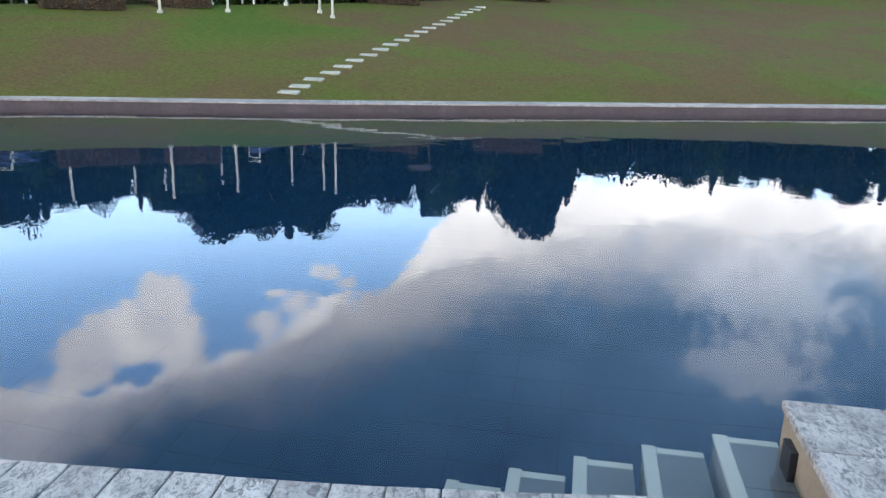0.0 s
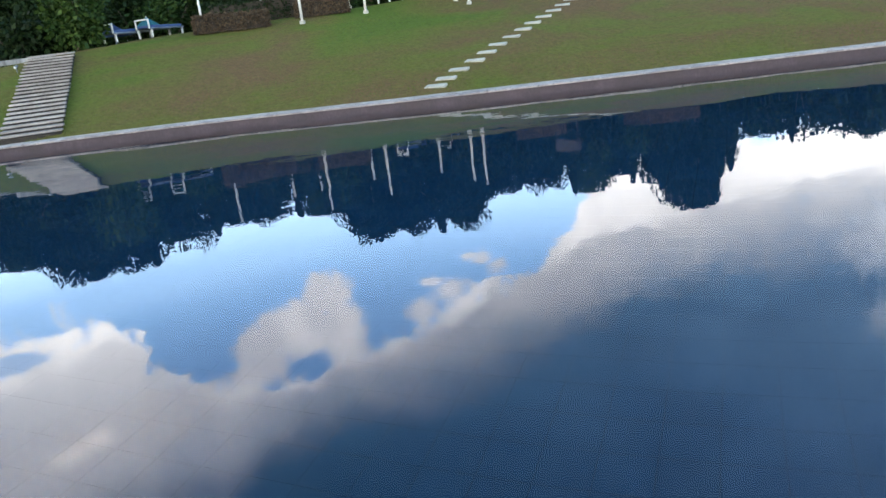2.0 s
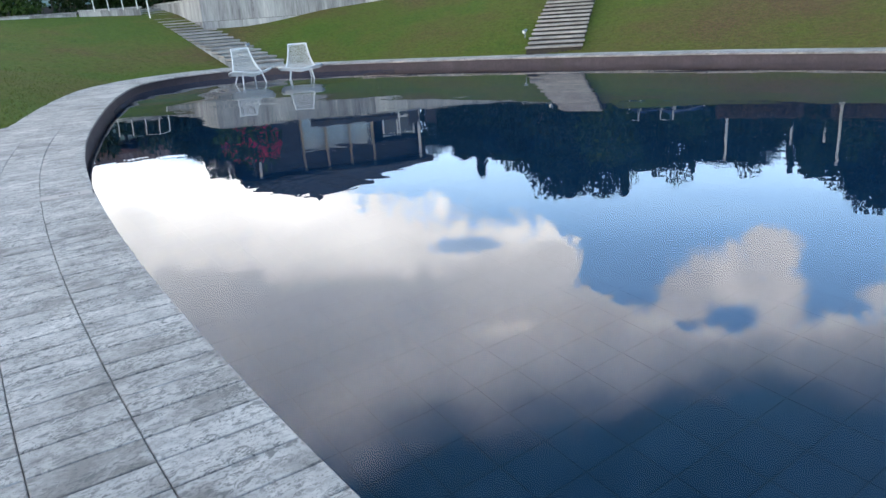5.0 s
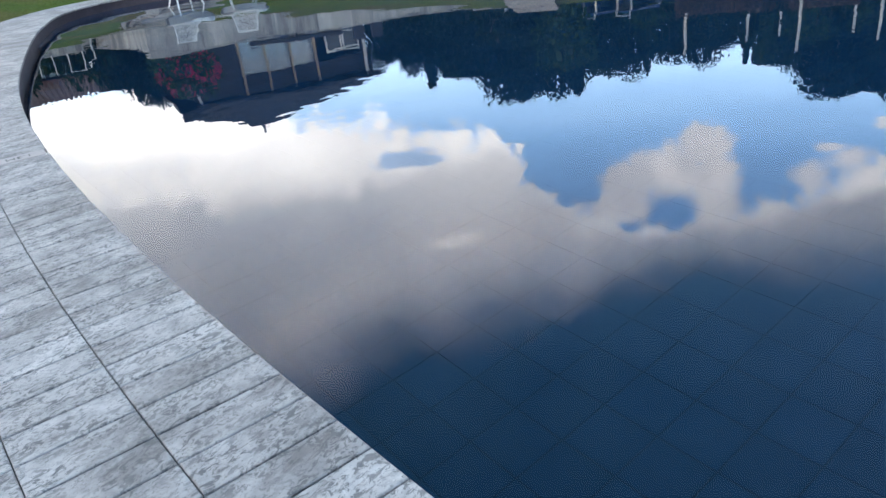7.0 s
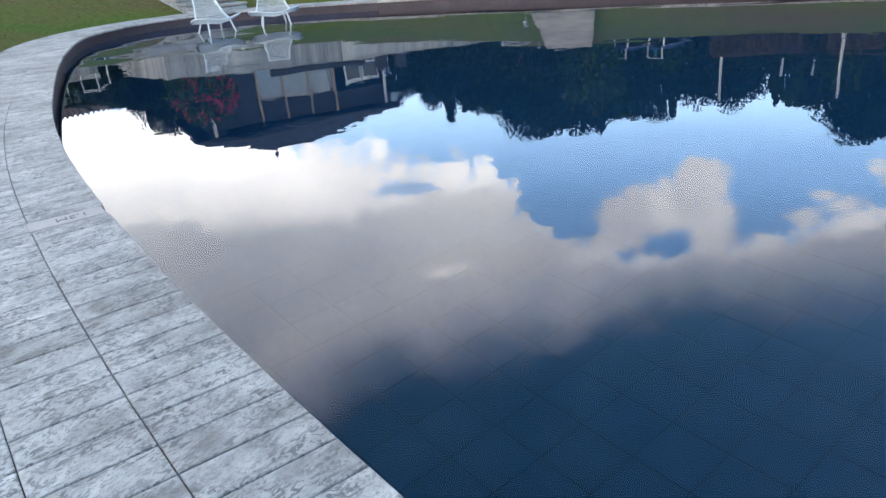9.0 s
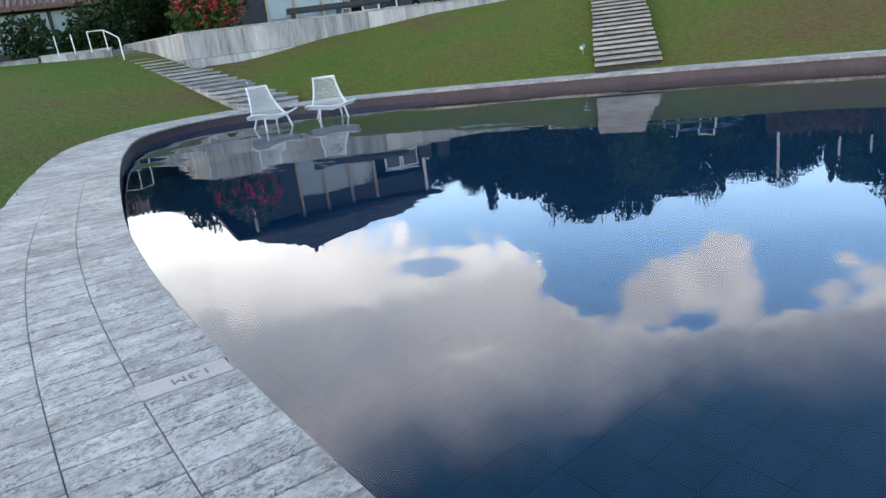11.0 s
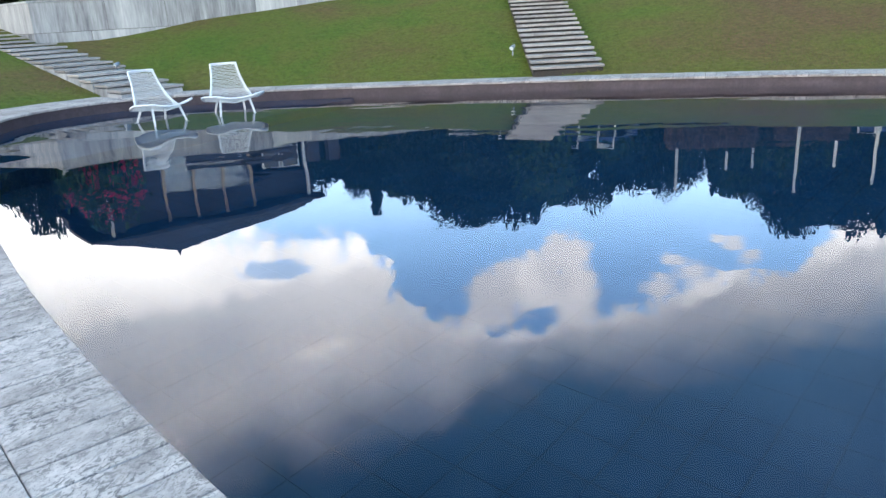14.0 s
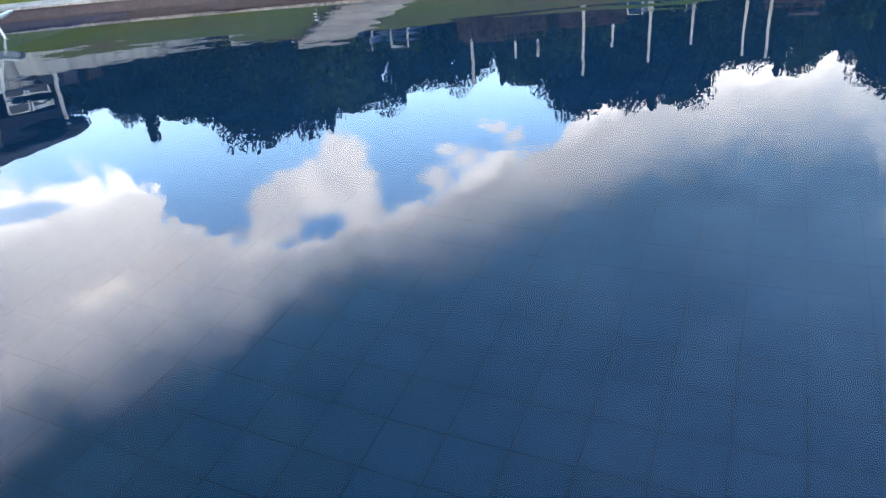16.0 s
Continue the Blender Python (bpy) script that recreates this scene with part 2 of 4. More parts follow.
def lawn_material():
    m = bpy.data.materials.new("mown_grass")
    m.use_nodes = True
    g = Nodes(m.node_tree)
    pos = g.add("ShaderNodeNewGeometry").outputs["Position"]
    big, mid = g.noise(pos, 0.17, 4.0, 0.6, 0.5), g.noise(pos, 0.9, 5.0, 0.66)
    fine, blade = g.noise(pos, 9.0, 6.0, 0.75), g.noise(pos, 45.0, 4.0, 0.7)
    f = g.math("ADD", g.math("ADD", g.math("MULTIPLY", big, 0.74), g.math("MULTIPLY", mid, 0.20)), g.math("MULTIPLY", fine, 0.06))
    east = g.span(g.add("ShaderNodeSeparateXYZ", Vector=pos).outputs[0], -24.0, 2.0, -0.03, 0.055)
    f = g.math("ADD", f, east)
    col = g.ramp(g.span(f, 0.41, 0.62, 0.0, 1.0), ((0.0, (0.094, 0.138, 0.017)), (0.25, (0.118, 0.138, 0.021)), (0.5, (0.134, 0.128, 0.027)), (0.75, (0.150, 0.114, 0.035)), (1.0, (0.162, 0.100, 0.042))))
    col = g.mix(1.0, col, g.span(g.math("ADD", g.math("MULTIPLY", fine, 0.5), g.math("MULTIPLY", blade, 0.5)), 0.34, 0.66, 0.28, 1.42), "MULTIPLY")
    b = g.add("ShaderNodeBump", Strength=0.9, Distance=0.04, Height=fine)
    p = g.add("ShaderNodeBsdfPrincipled", Base_Color=col, Roughness=0.9, Normal=b.outputs[0])
    p.inputs["Specular IOR Level"].default_value = 0.15
    g.t.links.new(p.outputs[0], g.add("ShaderNodeOutputMaterial").inputs[0])
    return m


def leaf_material(name, stops):
    m = bpy.data.materials.new(name)
    m.use_nodes = True
    g = Nodes(m.node_tree)
    geo = g.add("ShaderNodeNewGeometry").outputs
    info = g.add("ShaderNodeObjectInfo").outputs["Random"]
    n = g.noise(geo["Position"], 0.9, 3.0)
    f = g.math("ADD", g.math("MULTIPLY", geo["Random Per Island"], 0.55), g.math("MULTIPLY", n, 0.45))
    f = g.math("ADD", f, g.math("MULTIPLY", g.math("SUBTRACT", info, 0.5), 0.25), clamp=True)
    p = g.add("ShaderNodeBsdfPrincipled", Base_Color=g.ramp(f, stops), Roughness=0.55)
    p.inputs["Specular IOR Level"].default_value = 0.12
    g.t.links.new(p.outputs[0], g.add("ShaderNodeOutputMaterial").inputs[0])
    return m


def glass_material():
    m = bpy.data.materials.new("window_glass")
    m.use_nodes = True
    g = Nodes(m.node_tree)
    p = g.add("ShaderNodeBsdfPrincipled", Base_Color=(0.72, 0.82, 0.86, 1), Roughness=0.03, IOR=1.45)
    p.inputs["Transmission Weight"].default_value = 0.85
    g.t.links.new(p.outputs[0], g.add("ShaderNodeOutputMaterial").inputs[0])
    return m


# opaque door pane, the dim room behind it put into its colour
UNLIT_PANE = material("unlit_pane", ((0, (0.012, 0.014, 0.018)), (1, (0.03, 0.034, 0.04))), 2, 20, 0.12, 0.02)
TRAVERTINE = stone_material()
WATER = water_material()
LAWN = lawn_material()
GLASS = glass_material()
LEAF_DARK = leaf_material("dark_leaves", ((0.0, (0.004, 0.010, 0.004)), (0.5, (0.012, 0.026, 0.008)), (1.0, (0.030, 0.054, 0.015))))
LEAF_MID = leaf_material("green_leaves", ((0.0, (0.008, 0.020, 0.005)), (0.5, (0.026, 0.055, 0.012)), (1.0, (0.062, 0.105, 0.022))))
LEAF_BROWN = leaf_material("bronze_hedge_leaves", ((0.0, (0.035, 0.026, 0.016)), (0.5, (0.085, 0.060, 0.040)), (1.0, (0.15, 0.115, 0.075))))
PETAL = leaf_material("red_petals", ((0.0, (0.35, 0.02, 0.04)), (0.5, (0.55, 0.03, 0.09)), (1.0, (0.62, 0.12, 0.08))))
GRASS_BLADE = leaf_material("grass_blades", ((0.0, (0.05, 0.09, 0.012)), (0.5, (0.11, 0.13, 0.025)), (1.0, (0.17, 0.14, 0.05))))
BARK = material("bark", ((0, (0.05, 0.04, 0.03)), (1, (0.16, 0.13, 0.10))), 2, 18, 0.9, 0.8)
MORTAR = material("dark_joint_mortar", ((0, (0.08, 0.072, 0.07)), (1, (0.16, 0.145, 0.135))), 4, 60, 0.9, 0.5, mode="World")
POOL_WALL = material("dark_pool_wall_stone", ((0, (0.034, 0.025, 0.032)), (0.5, (0.064, 0.046, 0.058)), (1, (0.11, 0.085, 0.098))), 1.4, 22, 0.6, 0.4, mode="World")
POOL_TILE = material("blue_grey_pool_tile", ((0, (0.0066, 0.0300, 0.073)), (0.5, (0.0078, 0.0345, 0.082)), (1, (0.0090, 0.0390, 0.091))), 1.2, 30, 0.5, 0.2, vary=0.5, mode="World", shine=0.0)
POOL_JOINT = material("dark_pool_joint", ((0, (0.0034, 0.0150, 0.038)), (1, (0.0046, 0.0200, 0.050))), 2, 30, 0.8, 0.2, mode="World", shine=0.0)
STEP_EDGE = material("cream_step_edging", ((0, (0.42, 0.40, 0.36)), (1, (0.60, 0.57, 0.50))), 3, 40, 0.6, 0.3)
STEP_TILE = material("grey_step_tile", ((0, (0.10, 0.105, 0.12)), (1, (0.17, 0.175, 0.19))), 3, 40, 0.6, 0.3)
TAN = material("tan_render", ((0, (0.24, 0.17, 0.12)), (1, (0.38, 0.29, 0.21))), 3, 40, 0.8, 0.4)
CONCRETE = material("weathered_concrete", ((0, (0.09, 0.09, 0.095)), (0.3, (0.24, 0.24, 0.245)), (0.65, (0.39, 0.39, 0.395)), (1, (0.54, 0.54, 0.53))), 1.3, 11, 0.85, 0.5, mode="World", stretch=(1.6, 1.6, 0.16), vary=0.5)
TREAD = material("weathered_grey_plank", ((0, (0.17, 0.15, 0.14)), (0.5, (0.31, 0.28, 0.26)), (1, (0.44, 0.41, 0.38))), 2.5, 26, 0.85, 0.4, vary=0.4)
# dark brown fill: shadow gaps of the plank steps, and hedge cores
DARK_FILL = material("dark_fill", ((0, (0.02, 0.016, 0.012)), (1, (0.06, 0.05, 0.04))), 3, 40, 0.95, 0.6)
SLAB = material("pale_concrete_slab", ((0, (0.34, 0.33, 0.29)), (1, (0.52, 0.50, 0.44))), 3, 30, 0.85, 0.4, vary=0.3)
WHITE = material("white_plastic", ((0, (0.66, 0.68, 0.70)), (1, (0.80, 0.82, 0.83))), 6, 50, 0.45, 0.1)
WHITE_PAINT = material("white_paint", ((0, (0.58, 0.58, 0.56)), (1, (0.78, 0.78, 0.76))), 5, 40, 0.5, 0.15)
DARK_PANEL = material("dark_stained_panel", ((0, (0.006, 0.006, 0.010)), (1, (0.017, 0.016, 0.022))), 3, 30, 0.55, 0.2)
OCHRE = material("ochre_timber", ((0, (0.28, 0.21, 0.13)), (1, (0.44, 0.35, 0.24))), 2, 25, 0.6, 0.3, stretch=(4, 4, 0.5))
ROOF = material("dark_grey_roof_shingle", ((0, (0.035, 0.033, 0.036)), (1, (0.085, 0.08, 0.085))), 2, 18, 0.85, 0.5)
RED_TILE = material("brown_red_roof_tile", ((0, (0.10, 0.05, 0.045)), (1, (0.22, 0.12, 0.10))), 2, 22, 0.8, 0.5, vary=0.4)
PALE_WALL = material("pale_interior_wall", ((0, (0.50, 0.53, 0.52)), (1, (0.66, 0.69, 0.68))), 2, 25, 0.8, 0.15)
TEAL_GLASS = material("pale_teal_glazing", ((0, (0.13, 0.23, 0.26)), (1, (0.22, 0.34, 0.37))), 1, 15, 0.25, 0.05)
CURTAIN = material("pale_curtain", ((0, (0.46, 0.49, 0.50)), (1, (0.66, 0.68, 0.68))), 2, 25, 0.8, 0.2, stretch=(9, 9, 0.6))
CLOTH_BLUE = material("blue_canvas", ((0, (0.03, 0.06, 0.16)), (1, (0.07, 0.12, 0.27))), 5, 50, 0.8, 0.2)
CLOTH_TEAL = material("teal_canvas", ((0, (0.02, 0.15, 0.20)), (1, (0.05, 0.25, 0.32))), 5, 50, 0.8, 0.2)
LAMP_BODY = material("grey_blue_metal", ((0, (0.16, 0.19, 0.24)), (1, (0.30, 0.34, 0.40))), 6, 50, 0.4, 0.1, metal=0.5)
PINK_STONE = material("pinkish_marker_stone", ((0, (0.34, 0.28, 0.27)), (1, (0.54, 0.46, 0.43))), 4, 40, 0.65, 0.3)
INK = material("worn_black_paint", ((0, (0.06, 0.06, 0.06)), (1, (0.24, 0.21, 0.20))), 8, 60, 0.7, 0.1)


# ---- shaping helpers ----
def mesh_of(name, verts, faces, mat, smooth=False):
    me = bpy.data.meshes.new(name)
    me.from_pydata([tuple(v) for v in verts], [], faces)
    me.materials.append(mat)
    if smooth:
        me.shade_smooth()
    me.update()
    return me


def part(name, bm, mat, parent=None, label="", smooth=False):
    """Links a bmesh as one mesh object under a thing or part."""
    me = bpy.data.meshes.new(name)
    bm.to_mesh(me)
    bm.free()
    me.materials.append(mat)
    if smooth:
        me.shade_smooth()
    ob = new(name, me)
    ob.parent = parent
    if label:
        ob["label"] = label
    return ob


def box(sx, sy, sz, at=(0, 0, 0), bevel=0.0, bm=None, turn=None):
    """A bevelled box with its middle at a place; turn: degrees about z or an Euler triple."""
    bm = bm or bmesh.new()
    rz = (0, 0, turn) if isinstance(turn, (int, float)) else (turn or (0, 0, 0))
    m = pose(*at, *rz) @ Matrix.Diagonal((sx, sy, sz, 1))
    made = bmesh.ops.create_cube(bm, size=1.0, matrix=m)["verts"]
    if bevel:
        es = list({e for v in made for e in v.link_edges})
        bmesh.ops.bevel(bm, geom=es, offset=bevel, segments=2, affect="EDGES", profile=0.6)
    return bm


def tube(points, radius, bm=None, sides=8):
    """A tube along points; radius: one number or one a point."""
    bm = bm or bmesh.new()
    rad = radius if isinstance(radius, (list, tuple)) else [radius] * len(points)
    rings = []
    for i, p in enumerate(points):
        p = Vector(p)
        d = (Vector(points[min(i + 1, len(points) - 1)]) - Vector(points[max(i - 1, 0)])).normalized()
        a = d.orthogonal().normalized() if i == 0 else (a - d * a.dot(d)).normalized()
        b = d.cross(a)
        rings.append([bm.verts.new(p + (a * math.cos(k * 2 * math.pi / sides) + b * math.sin(k * 2 * math.pi / sides)) * rad[i]) for k in range(sides)])
    for r, s in zip(rings, rings[1:]):
        for k in range(sides):
            bm.faces.new((r[k], r[(k + 1) % sides], s[(k + 1) % sides], s[k]))
    bm.faces.new(list(reversed(rings[0])))
    bm.faces.new(rings[-1])
    return bm


def thing(name, m, label, category, group=""):
    ob = new(name)
    ob.matrix_world = m
    ob.empty_display_size = 0.2
    return tagged(ob, label, category, group)


# ---- plan: the pool's rim ----
RIM_Z = 0.195
RINGS = (0.0, 0.403, 0.776, 1.26, 1.68, 2.10, 2.52, 2.94, 3.36, 3.78, 4.2, 4.62, 5.04, 5.46)
RIM = ((20, 1.9), (8, 1.85), (0.92, 2.04), (-0.92, 2.16), (-2.76, 2.395), (-4.6, 2.72), (-6.44, 3.13), (-8.28, 3.62), (-10.12, 4.2), (-11.96, 4.9), (-13.8, 5.73),
       (-15.9, 6.75), (-17.85, 7.8), (-19.65, 9.0), (-20.6, 10.3), (-20.65, 11.6), (-20.0, 12.75), (-18.3, 13.9), (-16, 14.75), (-14, 15.4), (-12, 15.95),
       (-10.3, 16.3), (-8.4, 16.6), (-3, 16.95), (3.1, 17.75), (11.3, 18.8), (18, 19.4), (24, 17), (25.5, 10.5), (24, 4.2))


def spline(points, per=24):
    p = np.array(points, float)
    out = []
    for i in range(len(p)):
        a, b, c, d = p[i - 1], p[i], p[(i + 1) % len(p)], p[(i + 2) % len(p)]
        for t in np.arange(per) / per:
            out.append(0.5 * (2 * b + (c - a) * t + (2 * a - 5 * b + 4 * c - d) * t * t + (3 * b - a - 3 * c + d) * t ** 3))
    return np.array(out)


def even(points, step):
    """Points at even steps along a closed line, and the outward normals there."""
    p = np.vstack([points, points[:1]])
    s = np.concatenate([[0], np.cumsum(np.linalg.norm(np.diff(p, axis=0), axis=1))])
    n = int(round(s[-1] / step))
    q = np.arange(n) * s[-1] / n
    r = np.stack([np.interp(q, s, p[:, k]) for k in (0, 1)], 1)
    t = np.roll(r, -2, 0) - np.roll(r, 2, 0)
    t /= np.linalg.norm(t, axis=1)[:, None]
    return r, np.stack([-t[:, 1], t[:, 0]], 1) * -1


rim_line = spline(RIM)
rim, out_dir = even(rim_line, 0.18)
if np.sum((rim - [0, 10]) * out_dir) < 0:
    out_dir = -out_dir


def ease(x, lo, hi):
    t = np.clip((np.asarray(x, float) - lo) / (hi - lo), 0, 1)
    return t * t * (3 - 2 * t)


def paved(p):
    """Width of the paving behind the rim."""
    south = ease(p[:, 0], -14.5, -11.5) * (1 - ease(p[:, 1], 7, 10))
    north = ease(p[:, 1], 12.5, 14.5)
    return 1.26 + 4.2 * south - 0.46 * north


def steep(p):
    """Slope of the lawn behind the paving."""
    south = ease(p[:, 0], -19, -11) * (1 - ease(p[:, 1], 9, 12))
    bank = ease(p[:, 1], 12.2, 13.0) * (1 - ease(p[:, 0], -17.5, -15.0))
    north = 0.09 * ease(p[:, 1], 13.5, 15.5) * np.interp(p[:, 0], (-15, -12.5, -8, 0, 7, 16), (0, 0.35, 0.72, 1.1, 1.25, 1.35))
    west = ease(p[:, 1], 8.5, 10.0) * (1 - ease(p[:, 1], 12.2, 13.0)) * (1 - ease(p[:, 0], -20.2, -18.5))
    return (0.27 - 0.035 * bank - 0.095 * west - north) * (1 - south)


def crest(p):
    """Height at which the lawn levels out."""
    north = np.interp(p[:, 0], (-16, -12.8, -8, 0, 7, 20), (1.92, 2.36, 2.66, 3.16, 3.85, 4.8))
    return np.where(p[:, 1] > 12, north, 1.92)


def lawn_height(d, w, k, top):
    x, knee = np.maximum(d - w, 0) * k, top - 0.32
    return RIM_Z + np.where(x < knee, x, knee + 0.32 * (1 - np.exp(-(x - knee) / 0.32)))


rim_far, far_dir = even(rim_line, 0.5)
RIM_W, RIM_K, RIM_T = paved(rim_far), steep(rim_far), crest(rim_far)


def lawn_z(x, y):
    d = np.hypot(rim_far[:, 0] - x, rim_far[:, 1] - y)
    i = int(np.argmin(d))
    return float(lawn_height(d[i], RIM_W[i], RIM_K[i], RIM_T[i]))


def inside(x, y, margin=0.0):
    d = np.hypot(rim[:, 0] - x, rim[:, 1] - y)
    i = int(np.argmin(d))
    return (np.array([x, y]) - rim[i]) @ out_dir[i] < -margin


# ---- the setting ----
def band(name, inner, outer, mat, label, category="ground"):
    """A strip round the rim through profile points (offset, height), each a function of the sample's index."""
    verts, faces, n = [], [], len(rim)
    cols = len(inner)
    for i in range(n):
        for off, z in zip(inner, outer):
            o = off[i] if hasattr(off, "__len__") else off
            h = z[i] if hasattr(z, "__len__") else z
            verts.append((*(rim[i] + out_dir[i] * o), h))
    for i in range(n):
        j = (i + 1) % n
        for k in range(cols - 1):
            faces.append((i * cols + k, i * cols + k + 1, j * cols + k + 1, j * cols + k))
    return tagged(new(name, mesh_of(name, verts, faces, mat)), label, category, kind="structure")


def build_ground():
    w, k, top = paved(rim), steep(rim), crest(rim)
    steps = [-0.25, -0.12, 0.0, 0.3, 0.7, 1.2, 1.8, 2.5, 3.3, 4.2, 5.2, 6.3, 7.5, 9, 11, 13, 15, 17, 19, 21, 24, 27, 31, 36, 44, 60, 80, 180, 420]
    offs, hs = [], []
    for s in steps:
        offs.append(w + s)
        h = lawn_height(w + max(s, 0), w, k, top)
        hs.append(h + (0.0 if s >= 0 else -0.05) + (0.012 if s >= 0 else 0))
    g = band("ground", offs, hs, LAWN, "sloping mown lawn with brown dry patches round the pool", "lawn")
    return g


def build_pool():
    band("pool_wall", [0.035, 0.03, 0.03], [RIM_Z - 0.012, RIM_Z - 0.03, -1.32], POOL_WALL, "dark purple-brown stone pool wall above the water", "pool wall")
    w = paved(rim)
    band("paving_bed", [0.0, w + 0.02, w + 0.02], [RIM_Z - 0.016, RIM_Z - 0.016, RIM_Z - 0.35], MORTAR, "dark mortar bed under the rim stones", "paving")
    outline = [tuple(p + d * 0.05) for p, d in zip(rim, out_dir)]
    if sum(p[0] * q[1] - q[0] * p[1] for p, q in zip(outline, outline[1:] + outline[:1])) < 0:
        outline.reverse()
    n = len(outline)
    step = 0.16
    rnd = random.Random(6)
    waves = [(rnd.uniform(0, math.pi), rnd.uniform(0.6, 2.3), rnd.uniform(0, 6.3)) for _ in range(14)]
    xs, ys = np.arange(-21.6, 26.4, step), np.arange(1.2, 20.2, step)
    gx, gy = np.meshgrid(xs, ys)
    h = np.zeros_like(gx)
    for turn, length, phase in waves:
        k = 2 * math.pi / length
        h += np.sin((gx * math.cos(turn) + gy * math.sin(turn)) * k + phase + 0.8 * np.sin(gx * 0.37 + phase) + 0.7 * np.sin(gy * 0.51 + 2 * phase)) / k
    lively = 0.45 + 0.9 * (1 - ease(gx, -19, -11)) + 0.35 * np.sin(gx * 0.6 + 1.0) * np.sin(gy * 0.5 + 0.4)
    h *= 0.0019 * np.maximum(lively, 0.12)
    keep = np.array([[not inside(x + step / 2, y + step / 2, -0.3) for x in xs[:-1]] for y in ys[:-1]]) == False
    nx = len(xs)
    verts = np.stack([gx.ravel(), gy.ravel(), h.ravel()], 1)
    faces = [(j * nx + i, j * nx + i + 1, (j + 1) * nx + i + 1, (j + 1) * nx + i) for j in range(len(ys) - 1) for i in range(nx - 1) if keep[j, i]]
    water = new("water", mesh_of("water", verts, faces, WATER, smooth=True))
    water.visible_shadow = False
    tagged(water, "still blue pool water mirroring the sky", "water", kind="structure")
    floor = new("pool_floor", mesh_of("pool_floor", [(x, y, -1.304) for x, y in outline], [tuple(range(n))], POOL_JOINT))
    tagged(floor, "blue-grey tiled pool floor with dark joints", "pool floor", kind="structure")
    return floor


def build_pool_tiles(floor):
    """Square floor tiles, laid eleven degrees off the plan; those along the walk are pieces of their own."""
    pitch, side = 0.306, 0.2985
    c, s = math.cos(radians(-11)), math.sin(radians(-11))
    bm = box(side, side, 0.02, (0, 0, -0.01))
    bmesh.ops.bevel(bm, geom=[e for e in bm.edges if all(v.co.z > -0.001 for v in e.verts)], offset=0.002, segments=1, affect="EDGES")
    me = bpy.data.meshes.new("tile")
    bm.to_mesh(me)
    bm.free()
    me.materials.append(POOL_TILE)
    verts, faces, near = [], [], []
    for i in range(-95, 95):
        for j in range(-20, 75):
            x, y = 0.09 + (i * c - j * s) * pitch, 2.9 + (i * s + j * c) * pitch
            if not (-22 < x < 26 and 1 < y < 19) or not inside(x, y, 0.2):
                continue
            if (-10.6 < x < -7.2 and 4.3 < y < 8.2) or (-5.0 < x < -2.6 and 3.6 < y < 5.6) or (-1.2 < x < 1.0 and 3.4 < y < 5.0):
                near.append((x, y))
                continue
            b, h = len(verts), side / 2
            for u, v in ((-h, -h), (h, -h), (h, h), (-h, h)):
                verts.append((x + u * c - v * s, y + u * s + v * c, -1.3))
            for u, v in ((-h, -h), (h, -h), (h, h), (-h, h)):
                verts.append((x + u * c - v * s, y + u * s + v * c, -1.312))
            faces += [(b, b + 1, b + 2, b + 3)] + [(b + k, b + 4 + k, b + 4 + (k + 1) % 4, b + (k + 1) % 4) for k in range(4)]
    rest = new("tile_field", mesh_of("tile_field", verts, faces, POOL_TILE))
    rest.parent = floor
    rest["kind"] = "stuff"
    for x, y in near[:320]:
        o = new("tile", me)
        o.parent = floor
        o.matrix_basis = pose(x, y, -1.3, 0, 0, -11)


def build_ledge():
    """The shallow shelf at the pool's west end, on which the chairs stand."""
    pts = [p for p in rim if p[0] < -16.6]
    pts = [tuple(p) for p in pts]
    n = len(pts)
    verts = [(x, y, -0.18) for x, y in pts] + [(x, y, -1.31) for x, y in pts]
    faces = [tuple(range(n))] + [(i, (i + 1) % n, n + (i + 1) % n, n + i) for i in range(n)]
    tagged(new("pool_ledge", mesh_of("pool_ledge", verts, faces, POOL_TILE)), "shallow tiled ledge under the water", "pool ledge", kind="structure")


